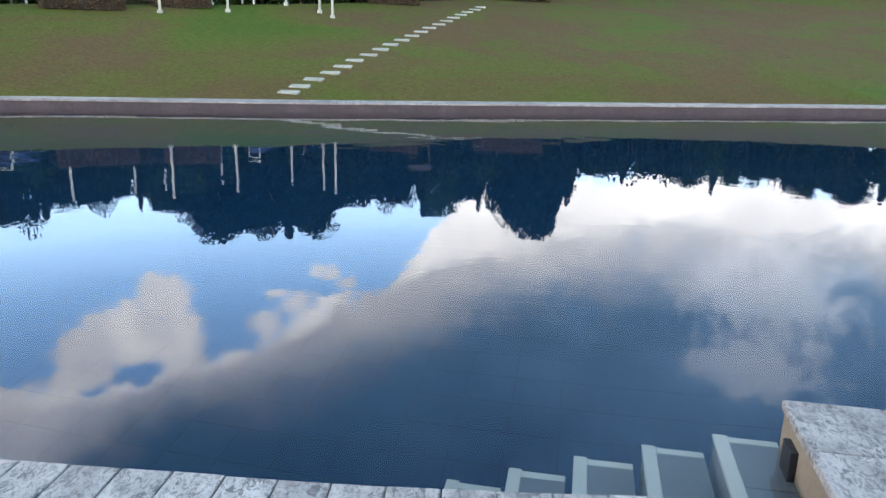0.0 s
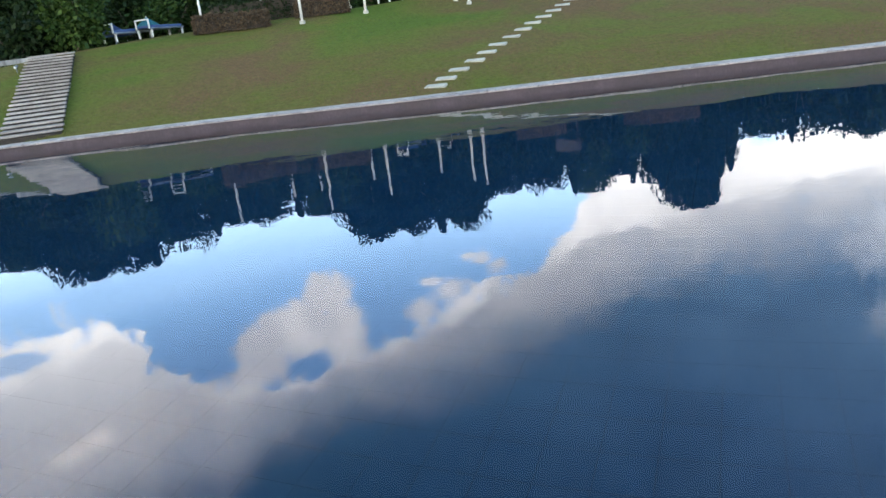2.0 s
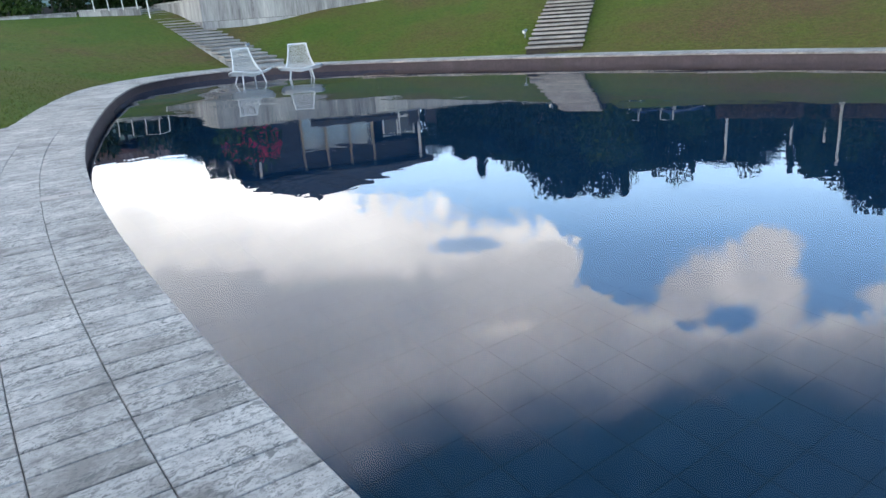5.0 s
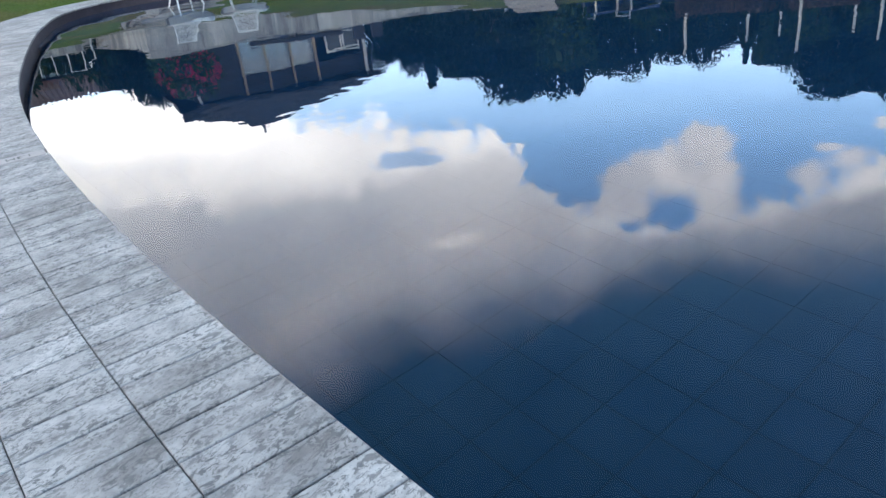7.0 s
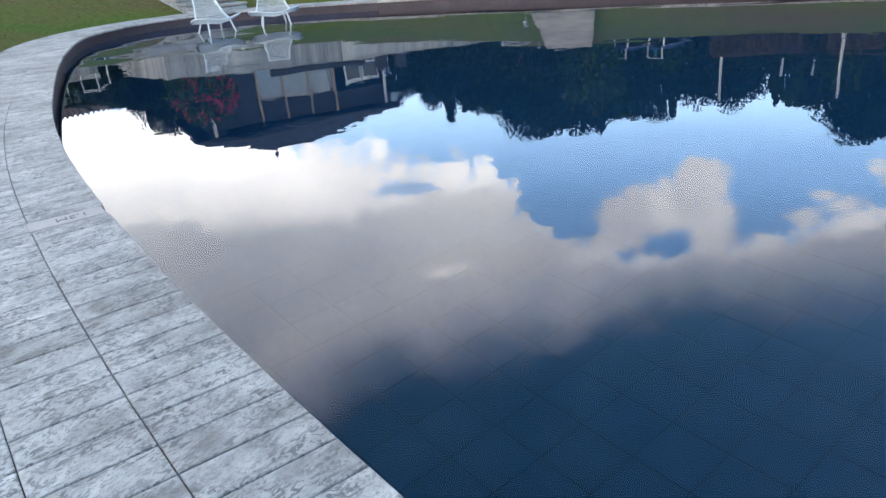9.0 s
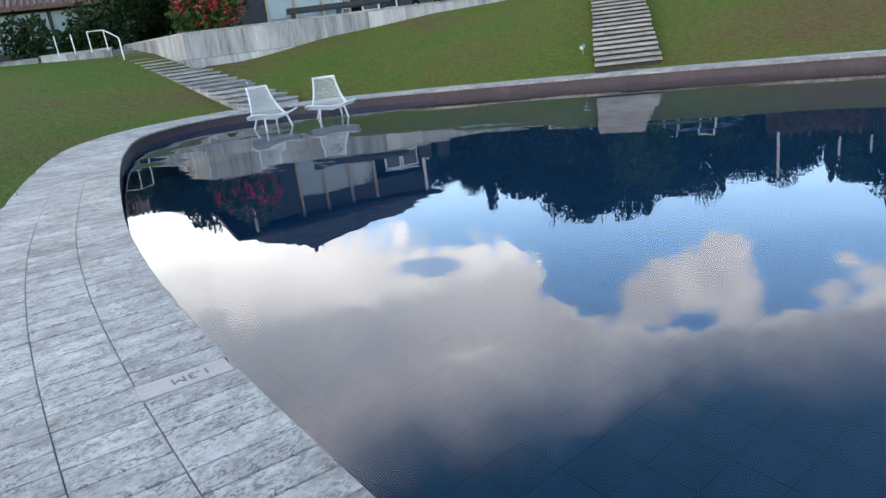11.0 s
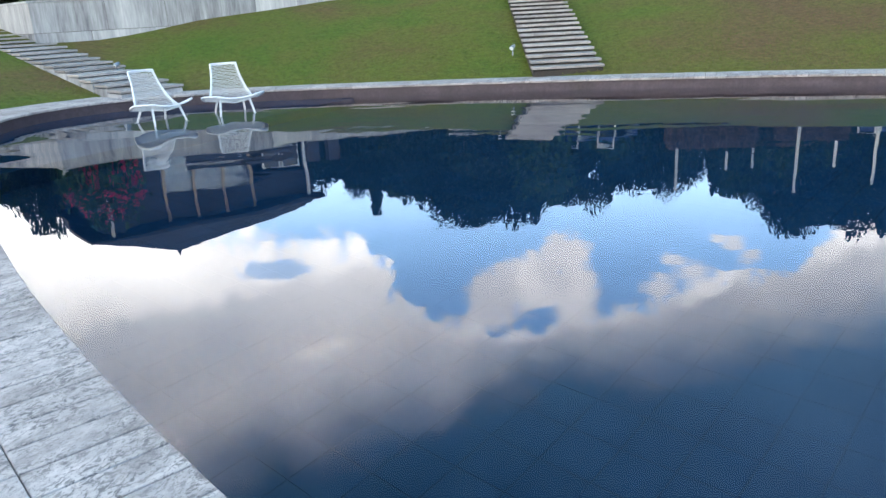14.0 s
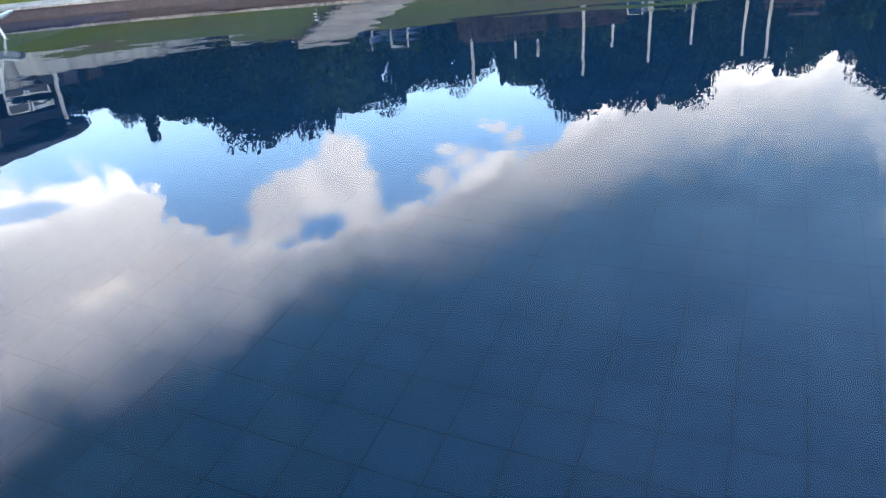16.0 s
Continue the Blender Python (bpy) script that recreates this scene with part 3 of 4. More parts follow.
def build_pier_and_steps():
    c, s = math.cos(radians(-11)), math.sin(radians(-11))

    def at(u, v, z):
        return (PIER[0] + u * c - v * s, PIER[1] + u * s + v * c, z)

    pier = thing("pool_pier", Matrix.Identity(4), "pale travertine platform with tan sides beside the pool steps", "platform")
    tagged(pier, kind="structure")
    part("body", box(3.0, 2.4, 1.5, at(1.515, -1.215, RIM_Z - 0.79), turn=-11), TAN, pier)
    part("outlet", box(0.03, 0.12, 0.2, at(0.002, -0.2, -0.0), 0.004, turn=-11), DARK_PANEL, pier, "dark water outlet in the platform's side")
    for i in range(8):
        for j in range(3):
            part("slab", box(0.375, 0.4, 0.04, at(0.19 + i * 0.38, -0.2 - j * 0.405, RIM_Z - 0.016), 0.006, turn=-11), TRAVERTINE, pier)
    for k in range(5):
        step = thing("pool_step", Matrix.Identity(4), "submerged grey pool step with a cream edging", "step", "steps down into the pool")
        top = STEP_TOP - STEP_RISE * k
        u1, u0 = -0.29 * k + 0.02, STEP_U - 0.29 * k
        part("tread", box(u1 - u0 - 0.06, 1.6, 0.03, at((u1 + u0 + 0.06) / 2, 0.06 - 0.06 - 0.8, top - 0.015), turn=-11), STEP_TILE, step)
        part("base", box(u1 - u0 - 0.01, 1.65, 1.28 + top, at((u1 + u0) / 2, 0.05 - 0.83, (top - 0.03 - 1.31) / 2), turn=-11), STEP_TILE, step)
        part("edging", box(0.06, 1.66, 0.034, at(u0 + 0.03, 0.06 - 0.83, top - 0.015), 0.004, turn=-11), STEP_EDGE, step, "cream stone edging")
        part("edging", box(u1 - u0 - 0.06, 0.045, 0.034, at((u1 + u0 + 0.06) / 2, 0.0225, top - 0.015), 0.004, turn=-11), STEP_EDGE, step, "cream stone edging")
        part("joint", box(u1 - u0 - 0.06, 0.005, 0.004, at((u1 + u0 + 0.06) / 2, -0.33, top + 0.001), turn=-11), MORTAR, step, "dark tile joint")


PIER, STEP_TOP, STEP_RISE, STEP_U = (1.44, 2.76), -0.05, 0.18, -0.24
build_ground()
pool_floor = build_pool()
build_ledge()
build_pier_and_steps()


def build_rim_stones():
    """Travertine planks laid across the rim in rings; those along the walk are pieces of their own."""
    bm = box(0.172, 0.412, 0.036, (0, 0, -0.018))
    bmesh.ops.bevel(bm, geom=[e for e in bm.edges if all(v.co.z > -0.001 for v in e.verts)], offset=0.004, segments=1, affect="EDGES")
    me = bpy.data.meshes.new("plank")
    bm.to_mesh(me)
    bm.free()
    me.materials.append(TRAVERTINE)
    rim_stones = tagged(new("paving"), "pale pitted travertine planks laid in rings along the pool rim", "paving", kind="structure")
    verts, faces = [], []
    w = paved(rim)
    rnd = random.Random(4)
    n = len(rim)
    mark = int(np.argmin(np.hypot(rim[:, 0] - MARK[0], rim[:, 1] - MARK[1])))
    for i in range(n):
        j = (i + 1) % n
        mid, nd = (rim[i] + rim[j]) / 2, (out_dir[i] + out_dir[j])
        nd = nd / np.linalg.norm(nd)
        for r in range(sum(e < w[i] + 0.01 for e in RINGS[1:])):
            if r == 0 and i == mark:
                continue
            z = RIM_Z + rnd.uniform(-0.0015, 0.0015)
            a, b = RINGS[r] - 0.03 * (r == 0), RINGS[r + 1] - 0.004
            if -12.6 < mid[0] < 1.2 and mid[1] < 8 and r < 4:
                o = new("plank", me)
                o.parent = rim_stones
                c = mid + nd * ((a + b) / 2)
                grow = np.linalg.norm((rim[j] + out_dir[j] * (a + b) / 2) - (rim[i] + out_dir[i] * (a + b) / 2))
                o.matrix_basis = pose(c[0], c[1], z, rnd.uniform(-0.2, 0.2), rnd.uniform(-0.3, 0.3), math.degrees(math.atan2(nd[1], nd[0])) + 90) @ Matrix.Diagonal(((grow - 0.008) / 0.172, (b - a) / 0.412, 1, 1))
                continue
            v = len(verts)
            p, q = rim[i] + (rim[j] - rim[i]) * 0.025, rim[i] + (rim[j] - rim[i]) * 0.975
            for z_ in (z, z - 0.036):
                for base, dd, off in ((p, out_dir[i], a), (q, out_dir[j], a), (q, out_dir[j], b), (p, out_dir[i], b)):
                    verts.append((*(base + dd * off), z_))
            faces += [(v, v + 1, v + 2, v + 3)] + [(v + k, v + 4 + k, v + 4 + (k + 1) % 4, v + (k + 1) % 4) for k in range(4)]
    rest = new("plank_field", mesh_of("plank_field", verts, faces, TRAVERTINE))
    rest.parent = rim_stones
    rest["kind"] = "stuff"
    # the pink stone with the depth painted on it
    i, j = mark, (mark + 1) % n
    mid, nd = (rim[i] + rim[j]) / 2, out_dir[i]
    turn = math.degrees(math.atan2(nd[1], nd[0])) + 90
    c = mid + nd * 0.198
    stone = thing("depth_marker", pose(c[0], c[1], RIM_Z, 0, 0, turn), "pinkish rim stone painted with the water depth", "depth marker")
    part("stone", box(0.172, 0.42, 0.036, (0, 0, -0.0165), 0.004), PINK_STONE, stone)
    cu = bpy.data.curves.new("lettering", "FONT")
    cu.body, cu.size, cu.extrude, cu.align_x, cu.align_y = "1.3M", 0.095, 0.0008, "CENTER", "CENTER"
    cu.materials.append(INK)
    text = new("lettering", cu)
    text.parent = stone
    text.matrix_basis = pose(0, 0.03, 0.0025, 0, 0, -90)


MARK = (-8.5, 3.68)


# ---- plants ----
def leaf_cloud(bm_v, bm_f, centre, radii, count, size, rnd, flat=0.0):
    """Leaf sprays, each a bent pair of quads, spread through the skin of a rough ball."""
    for _ in range(count):
        d = Vector((rnd.gauss(0, 1), rnd.gauss(0, 1), rnd.gauss(0, 1))).normalized()
        r = rnd.uniform(0.12, 1.0) ** 0.45
        p = Vector(centre) + Vector((d.x * radii[0], d.y * radii[1], d.z * radii[2])) * r
        s = size * rnd.uniform(0.6, 1.4)
        a = (d + Vector((rnd.uniform(-1, 1), rnd.uniform(-1, 1), rnd.uniform(-0.9, 0.4)))).normalized()
        b = a.orthogonal().normalized()
        b.rotate(Matrix.Rotation(rnd.uniform(0, 6.3), 3, a))
        v = len(bm_v)
        tip, side = a * s, b * s * 0.38
        bm_v += [p - side * 0.3, p + tip * 0.45 - side, p + tip, p + tip * 0.5 + side]
        bm_f += [(v, v + 1, v + 2, v + 3)]


def crown_mesh(name, rnd, spread, height, base, lumps, leaves, size, mat, conifer=False):
    vs, fs = [], []
    if conifer:
        for k in range(lumps):
            t = k / lumps
            z = base + (height - base) * t
            r = spread * (1 - t) ** 0.8 + 0.15
            for q in range(max(3, int(9 * (1 - t)) + 3)):
                a = rnd.uniform(0, 6.3)
                leaf_cloud(vs, fs, (math.cos(a) * r * 0.6, math.sin(a) * r * 0.6, z - 0.1 * r), (r * 0.5, r * 0.5, 0.35), leaves, size, rnd)
    else:
        for k in range(lumps):
            a, t = rnd.uniform(0, 6.3), rnd.random()
            z = base + (height - base) * (0.08 + 0.8 * t)
            r = spread * math.sin(math.pi * min(0.95, 0.22 + 0.68 * t)) * rnd.uniform(0.25, 0.75)
            q = spread * rnd.uniform(0.26, 0.46)
            leaf_cloud(vs, fs, (math.cos(a) * r, math.sin(a) * r, z), (q, q, q * rnd.uniform(0.6, 0.9)), leaves, size, rnd)
    return mesh_of(name, vs, fs, mat)


def trunk_bm(rnd, height, base, radius, limbs, spread):
    bm = bmesh.new()
    top = height * 0.82
    pts = [(rnd.uniform(-0.1, 0.1) * i, rnd.uniform(-0.1, 0.1) * i, -0.3 + (top + 0.3) * i / 5) for i in range(6)]
    tube(pts, [radius * (1.25 - 0.21 * i) for i in range(6)], bm, 9)
    for _ in range(limbs):
        i = rnd.randint(2, 4)
        a, l = rnd.uniform(0, 6.3), spread * rnd.uniform(0.5, 0.85)
        p = Vector(pts[i])
        tube([p, p + Vector((math.cos(a) * l * 0.5, math.sin(a) * l * 0.5, l * 0.35)), p + Vector((math.cos(a) * l, math.sin(a) * l, l * 0.55))], [radius * 0.45, radius * 0.28, radius * 0.08], bm, 6)
    return bm


def tree_kind(seed, height, spread, base, lumps, leaves, size, mat, label, conifer=False):
    rnd = random.Random(seed)
    t = thing("tree", Matrix.Identity(4), label, "tree", "trees behind the lawn")
    part("trunk", trunk_bm(rnd, height, base, 0.035 * height * 0.55, 0 if conifer else 7, spread), BARK, t, smooth=True)
    c = new("crown", crown_mesh("crown", rnd, spread, height, base, lumps, leaves, size, mat, conifer))
    c.parent = t
    return t


def shrub(seed, m, sx, sy, sz, count, size, mat, label, name="shrub", bloom=0, group=""):
    rnd = random.Random(seed)
    t = thing(name, m, label, name.replace("_", " "), group)
    vs, fs = [], []
    for _ in range(max(6, count // 90)):
        p = (rnd.uniform(-0.62, 0.62) * sx, rnd.uniform(-0.62, 0.62) * sy, rnd.uniform(0.22, 0.72) * sz)
        q = rnd.uniform(0.3, 0.5)
        leaf_cloud(vs, fs, p, (sx * q, sy * q, sz * 0.36), 90, size, rnd)
    f = new("foliage", mesh_of("foliage", vs, fs, mat))
    f.parent = t
    bm = bmesh.new()
    for _ in range(5):
        a = rnd.uniform(0, 6.3)
        tube([(0, 0, -0.15), (math.cos(a) * sx * 0.25, math.sin(a) * sy * 0.25, sz * 0.4), (math.cos(a) * sx * 0.5, math.sin(a) * sy * 0.5, sz * 0.7)], [0.03, 0.02, 0.008], bm, 5)
    part("stems", bm, BARK, t)
    if bloom:
        vs, fs = [], []
        for _ in range(bloom):
            d = Vector((rnd.gauss(0, 1), rnd.gauss(0, 1), rnd.gauss(0, 0.8))).normalized()
            leaf_cloud(vs, fs, (d.x * sx * 0.8, d.y * sy * 0.8, sz * (0.5 + 0.42 * d.z)), (0.13, 0.13, 0.13), 16, 0.09, rnd)
        b = new("blossom", mesh_of("blossom", vs, fs, PETAL))
        b.parent = t
        b["label"] = "red and pink blossom"
    return t


def recede(az):
    """How much further off than at the wooden steps the lawn's upper edge lies."""
    return float(np.interp(az, (-30, -20.8, -9, 0, 15, 20.8, 26), (57, 57, 44, 36, 30.9, 29.8, 29.1))) / 29.1


def tree_line(az):
    """How far off the tree row stands."""
    return float(np.interp(az, (-30, -20, -10, 0, 7, 18, 30, 60), (60, 57, 47, 40, 34, 33.6, 34.4, 37.5)))


def tree_top(az):
    """Height of the tree row's outline, as degrees above the water's mirrored eye."""
    return float(np.interp(az, SKYLINE[0], SKYLINE[1]))


SKYLINE = ((-60, -31, -28, -24, -22, -20.4, -18.8, -17, -16, -14.5, -12.4, -11.9, -10.6, -9.3, -7.7, -6.8, -4.4, -2.6, 0.6, 2.4, 6.2, 7.2, 8.8, 11, 15.6, 16.6, 17.4, 19.8, 20.4, 21.5, 23, 25.5, 27, 28.9, 30.6, 33, 37, 39, 40.4, 42.5, 43.6, 46, 54, 62, 64, 66, 90),
           (9.8, 10.2, 9.8, 9.9, 10.4, 10.1, 8.9, 9.3, 9.9, 9.8, 9.3, 11.9, 14.0, 14.9, 14.0, 13.0, 12.9, 13.1, 13.2, 12.8, 13.2, 14.6, 15.2, 14.9, 15.0, 14.6, 13.3, 13.0, 12.0, 12.1, 12.6, 12.9, 12.2, 13.1, 13.7, 14.2, 14.4, 13.4, 12.6, 12.7, 11.9, 11.6, 11.4, 10.8, 10.2, 9.4, 9.0))


def from_camp(az, dist):
    """A plan point by compass from the south deck."""
    a = radians(az)
    dist *= recede(az)
    return -1.0 - math.sin(a) * dist, 1.2 + math.cos(a) * dist


def by_trees(az, before=0.0):
    """A plan point by compass from the south deck, some metres before the tree row."""
    a, r = radians(az), tree_line(az) - before
    return -1.0 - math.sin(a) * r, 1.2 + math.cos(a) * r


def from_start(az, dist):
    """A plan point by compass from the walk's start."""
    a = radians(az)
    dist *= recede(az)
    return -math.sin(a) * dist, math.cos(a) * dist


def build_trees():
    broad = "dark green broadleaf tree in a row behind the lawn"
    fir = "tall dark conifer in the tree row behind the lawn"
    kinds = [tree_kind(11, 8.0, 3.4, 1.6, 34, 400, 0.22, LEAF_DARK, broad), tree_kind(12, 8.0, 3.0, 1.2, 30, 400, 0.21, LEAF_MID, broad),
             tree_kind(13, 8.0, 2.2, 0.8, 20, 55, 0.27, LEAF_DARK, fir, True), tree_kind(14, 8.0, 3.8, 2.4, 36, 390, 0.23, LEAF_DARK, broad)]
    rnd = random.Random(3)
    used = set()
    stands = [az + rnd.uniform(-0.4, 0.4) for az in np.arange(-50, 47.5, 1.55)] + [62.5, 63.6, 64.6, 90] + [-10.4, -9.2, 8.4, 15.5, 36.6]
    for i, az in enumerate(stands):
        back = rnd.uniform(-0.3, 1.6)
        x, y = by_trees(az, -back)
        z = lawn_z(x, y)
        top = math.tan(radians(tree_top(az) - rnd.uniform(-0.7, 0.25))) * (tree_line(az) + back) - 1.57
        k = (0, 2, 3, 1, 2, 0, 3)[i % 7]
        s = (top - z) / (8.0 if k == 2 else 8.3)
        w = s * (rnd.uniform(0.5, 0.75) if k == 2 else rnd.uniform(0.72, 0.98))
        if k in used:
            t = copy_thing(kinds[k], pose(x, y, z, 0, 0, rnd.uniform(0, 360)))
            t.scale = (w, w, s)
        else:
            kinds[k].matrix_basis = pose(x, y, z, 0, 0, 20) @ Matrix.Diagonal((w, w, s, 1))
            used.add(k)
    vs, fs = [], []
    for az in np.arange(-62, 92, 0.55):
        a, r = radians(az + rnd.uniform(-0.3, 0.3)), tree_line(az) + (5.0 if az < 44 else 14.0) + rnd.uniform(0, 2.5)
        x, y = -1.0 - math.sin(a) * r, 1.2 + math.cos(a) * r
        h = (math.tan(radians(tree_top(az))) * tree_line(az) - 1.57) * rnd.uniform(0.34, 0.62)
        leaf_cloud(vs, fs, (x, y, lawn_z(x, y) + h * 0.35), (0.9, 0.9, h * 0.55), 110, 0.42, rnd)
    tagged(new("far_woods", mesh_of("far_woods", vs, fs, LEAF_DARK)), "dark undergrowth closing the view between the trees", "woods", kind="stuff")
    under = "dark green shrub under the trees behind the lawn"
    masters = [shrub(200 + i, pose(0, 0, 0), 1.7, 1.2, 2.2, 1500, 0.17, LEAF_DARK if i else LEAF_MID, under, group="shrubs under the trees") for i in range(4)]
    placed = set()
    for row, before in enumerate((0.5, -1.2)):
        for i, az in enumerate([*np.arange(-53, 46, 2.2), *((63, 64.5) if row else ())]):
            if row == 0 and 32 < az < 37:
                continue
            x, y = by_trees(az + rnd.uniform(-0.8, 0.8), before + rnd.uniform(-0.5, 0.7))
            far = tree_line(az) / 34.0
            m, k = pose(x, y, lawn_z(x, y), 0, 0, rnd.uniform(0, 90)), rnd.randrange(4)
            if k in placed:
                t = copy_thing(masters[k], m)
            else:
                t = masters[k]
                t.matrix_basis = m
                placed.add(k)
            t.scale = (far, far, rnd.uniform(0.7, 1.15) * far ** 0.7)


build_trees()


def hedge(seed, m, l, w, h, count, size, mat, label, group=""):
    """A clipped box of leaves over a plain dark core box."""
    rnd = random.Random(seed)
    t = thing("hedge", m, label, "hedge", group)
    vs, fs = [], []
    for _ in range(count):
        p = [rnd.uniform(-0.5, 0.5) * l, rnd.uniform(-0.5, 0.5) * w, rnd.uniform(0.04, 1) * h]
        k = rnd.choice((0, 1, 1, 2, 2))
        if k == 2:
            p[2] = h * (1 + 0.06 * math.sin(p[0] * 2.3 + seed))
        else:
            p[k] = math.copysign(0.5, p[k]) * (l, w)[k]
        leaf_cloud(vs, fs, p, (0.05, 0.05, 0.05), 1, size, rnd)
    f = new("foliage", mesh_of("foliage", vs, fs, mat))
    f.parent = t
    part("core", box(l * 0.96, w * 0.9, h * 0.93, (0, 0, h * 0.46), 0.04), DARK_FILL, t)
    return t


def build_hedges():
    for az0, az1, seed in ((27.0, 21.9, 1), (20.0, 16.3, 2), (5.0, 1.5, 3), (-3.0, -8.0, 4)):
        x, y = from_start((az0 + az1) / 2, 29.6)
        hedge(40 + seed, pose(x, y, lawn_z(x, y) - 0.05, 0, 0, (az0 + az1) / 2), radians(az0 - az1) * 28.2 * recede(az1), 0.8, 0.55, 5200, 0.08, LEAF_BROWN, "low clipped bronze-leaved hedge at the lawn's edge", "low hedges")
    x, y = from_start(21.0, 31.5)
    hedge(60, pose(x, y, lawn_z(x, y) - 0.05, 0, 0, 21), 5.6, 0.9, 0.85, 5200, 0.11, LEAF_DARK, "clipped dark green hedge behind the lawn")
    x, y = from_camp(34.2, 29.5)
    shrub(61, pose(x, y, lawn_z(x, y)), 1.3, 1.2, 2.5, 2400, 0.2, LEAF_MID, "bright green rounded bush at the top of the wooden steps")
    x, y = from_camp(38.0, 30.5)
    shrub(62, pose(x, y, lawn_z(x, y)), 1.7, 1.2, 1.7, 1500, 0.2, LEAF_DARK, "dark green bush beside the top of the wooden steps")


build_hedges()


def build_grass():
    """Short blades standing on the lawn where the walk passes it nearest."""
    rnd = random.Random(8)
    vs, fs = [], []
    w, k, top = paved(rim), steep(rim), crest(rim)
    idx = [i for i in range(len(rim)) if rim[i][0] < 12 and not (rim[i][1] < 4.4)]
    for _ in range(60000):
        i = rnd.choice(idx)
        d = w[i] + abs(rnd.gauss(0, 1)) * 2.6 - 0.015
        p = rim[i] + out_dir[i] * d + np.array([rnd.uniform(-0.1, 0.1), rnd.uniform(-0.1, 0.1)])
        z = float(lawn_height(d, w[i], k[i], top[i])) + 0.008
        h, a = rnd.uniform(0.02, 0.055), rnd.uniform(0, 6.3)
        q = Vector((p[0], p[1], z))
        s = Vector((math.cos(a), math.sin(a), 0)) * 0.007
        lean = Vector((rnd.uniform(-1, 1), rnd.uniform(-1, 1), 0)) * 0.02
        v = len(vs)
        vs += [q - s, q + s, q + lean + Vector((0, 0, h))]
        fs.append((v, v + 1, v + 2))
    tagged(new("grass", mesh_of("grass", vs, fs, GRASS_BLADE)), "short green and straw-coloured lawn grass", "grass", kind="stuff")


# ---- steps, slabs and walls on the lawn ----
def flight(name, foot, along, width, run, z0, z1, count, label, mat, lean=0.0):
    """A flight of weathered treads, each a plank with a dark riser under it, on a bearer."""
    a = Vector((*along, 0)).normalized()
    turn = math.degrees(math.atan2(a.y, a.x)) - 90
    t = thing(name, pose(foot[0], foot[1], 0, 0, 0, turn), label, "steps")
    pitch, rise = run / count, (z1 - z0) / count
    bm = box(width, pitch * 0.94, 0.05, (0, 0, -0.0225), 0.006)
    me = bpy.data.meshes.new("tread")
    bm.to_mesh(me)
    bm.free()
    me.materials.append(TREAD)
    rnd = random.Random(5)
    for i in range(count):
        o = new("tread", me)
        o.parent = t
        o.matrix_basis = pose(lean * (i + 0.5) * pitch + rnd.uniform(-0.02, 0.02), (i + 0.5) * pitch, z0 + rise * (i + 1) + 0.02, 0, rnd.uniform(-0.3, 0.3), rnd.uniform(-0.4, 0.4))
    bm = box(width - 0.04, pitch * 0.94, rise + 0.45, (0, 0, -0.03 - (rise + 0.45) / 2))
    me = bpy.data.meshes.new("riser")
    bm.to_mesh(me)
    bm.free()
    me.materials.append(mat)
    for i in range(count):
        o = new("riser", me)
        o.parent = t
        o.matrix_basis = pose(lean * (i + 0.5) * pitch, (i + 0.55) * pitch, z0 + rise * (i + 1) - 0.02)
    return t


def build_lawn_steps():
    foot = (-13.05, 16.5)
    # the plank flight's riser colour stands in for shadow between the treads
    flight("garden_steps", foot, (-3.85, 6.75), 1.38, 7.7, RIM_Z + 0.07, 2.25, 22, "wide flight of weathered grey plank steps up the lawn", DARK_FILL)
    flight("garden_steps", (-20.55, 12.98), (-0.976, 0.218), 1.35, 13.0, RIM_Z + 0.03, 2.10, 21, "long flight of weathered pale slab steps between retaining walls", CONCRETE)
    # stepping slabs leading up from the pool
    a, b = Vector((-3.57, 18.25, 0)), Vector((1.97, 36.5, 0))
    rnd = random.Random(9)
    u = (b - a).normalized()
    turn = -9.0
    first = None
    for i in range(20):
        p = a + (b - a) * (i / 19) ** 1.15
        z = lawn_z(p.x, p.y)
        k = (lawn_z(p.x, p.y + 0.2) - lawn_z(p.x, p.y - 0.2)) / 0.4
        m = pose(p.x + rnd.uniform(-0.04, 0.04), p.y, z + 0.03, math.degrees(math.atan(k)), 0, turn + rnd.uniform(-5, 5))
        if first is None:
            first = part("stepping_slab", box(0.5, 0.24, 0.06, (0, 0, -0.01), 0.008), SLAB)
            tagged(first, "pale concrete stepping slab set in the lawn", "stepping stone", "stepping slabs up the lawn")
            first.matrix_basis = m
        else:
            copy_thing(first, m)


build_lawn_steps()
WALL_A, WALL_B = Vector((-27.2, 14.9, 0)), Vector((-19.4, 25.7, 0))
ALONG = (WALL_B - WALL_A).normalized()
BACK = Vector((-ALONG.y, ALONG.x, 0))
HOUSE_TURN = math.degrees(math.atan2(ALONG.y, ALONG.x))
TERRACE = 2.24


def plot(a, b, z=0.0):
    """World place from metres along the retaining wall, behind it and up."""
    p = WALL_A + ALONG * a + BACK * b
    return (p.x, p.y, z)


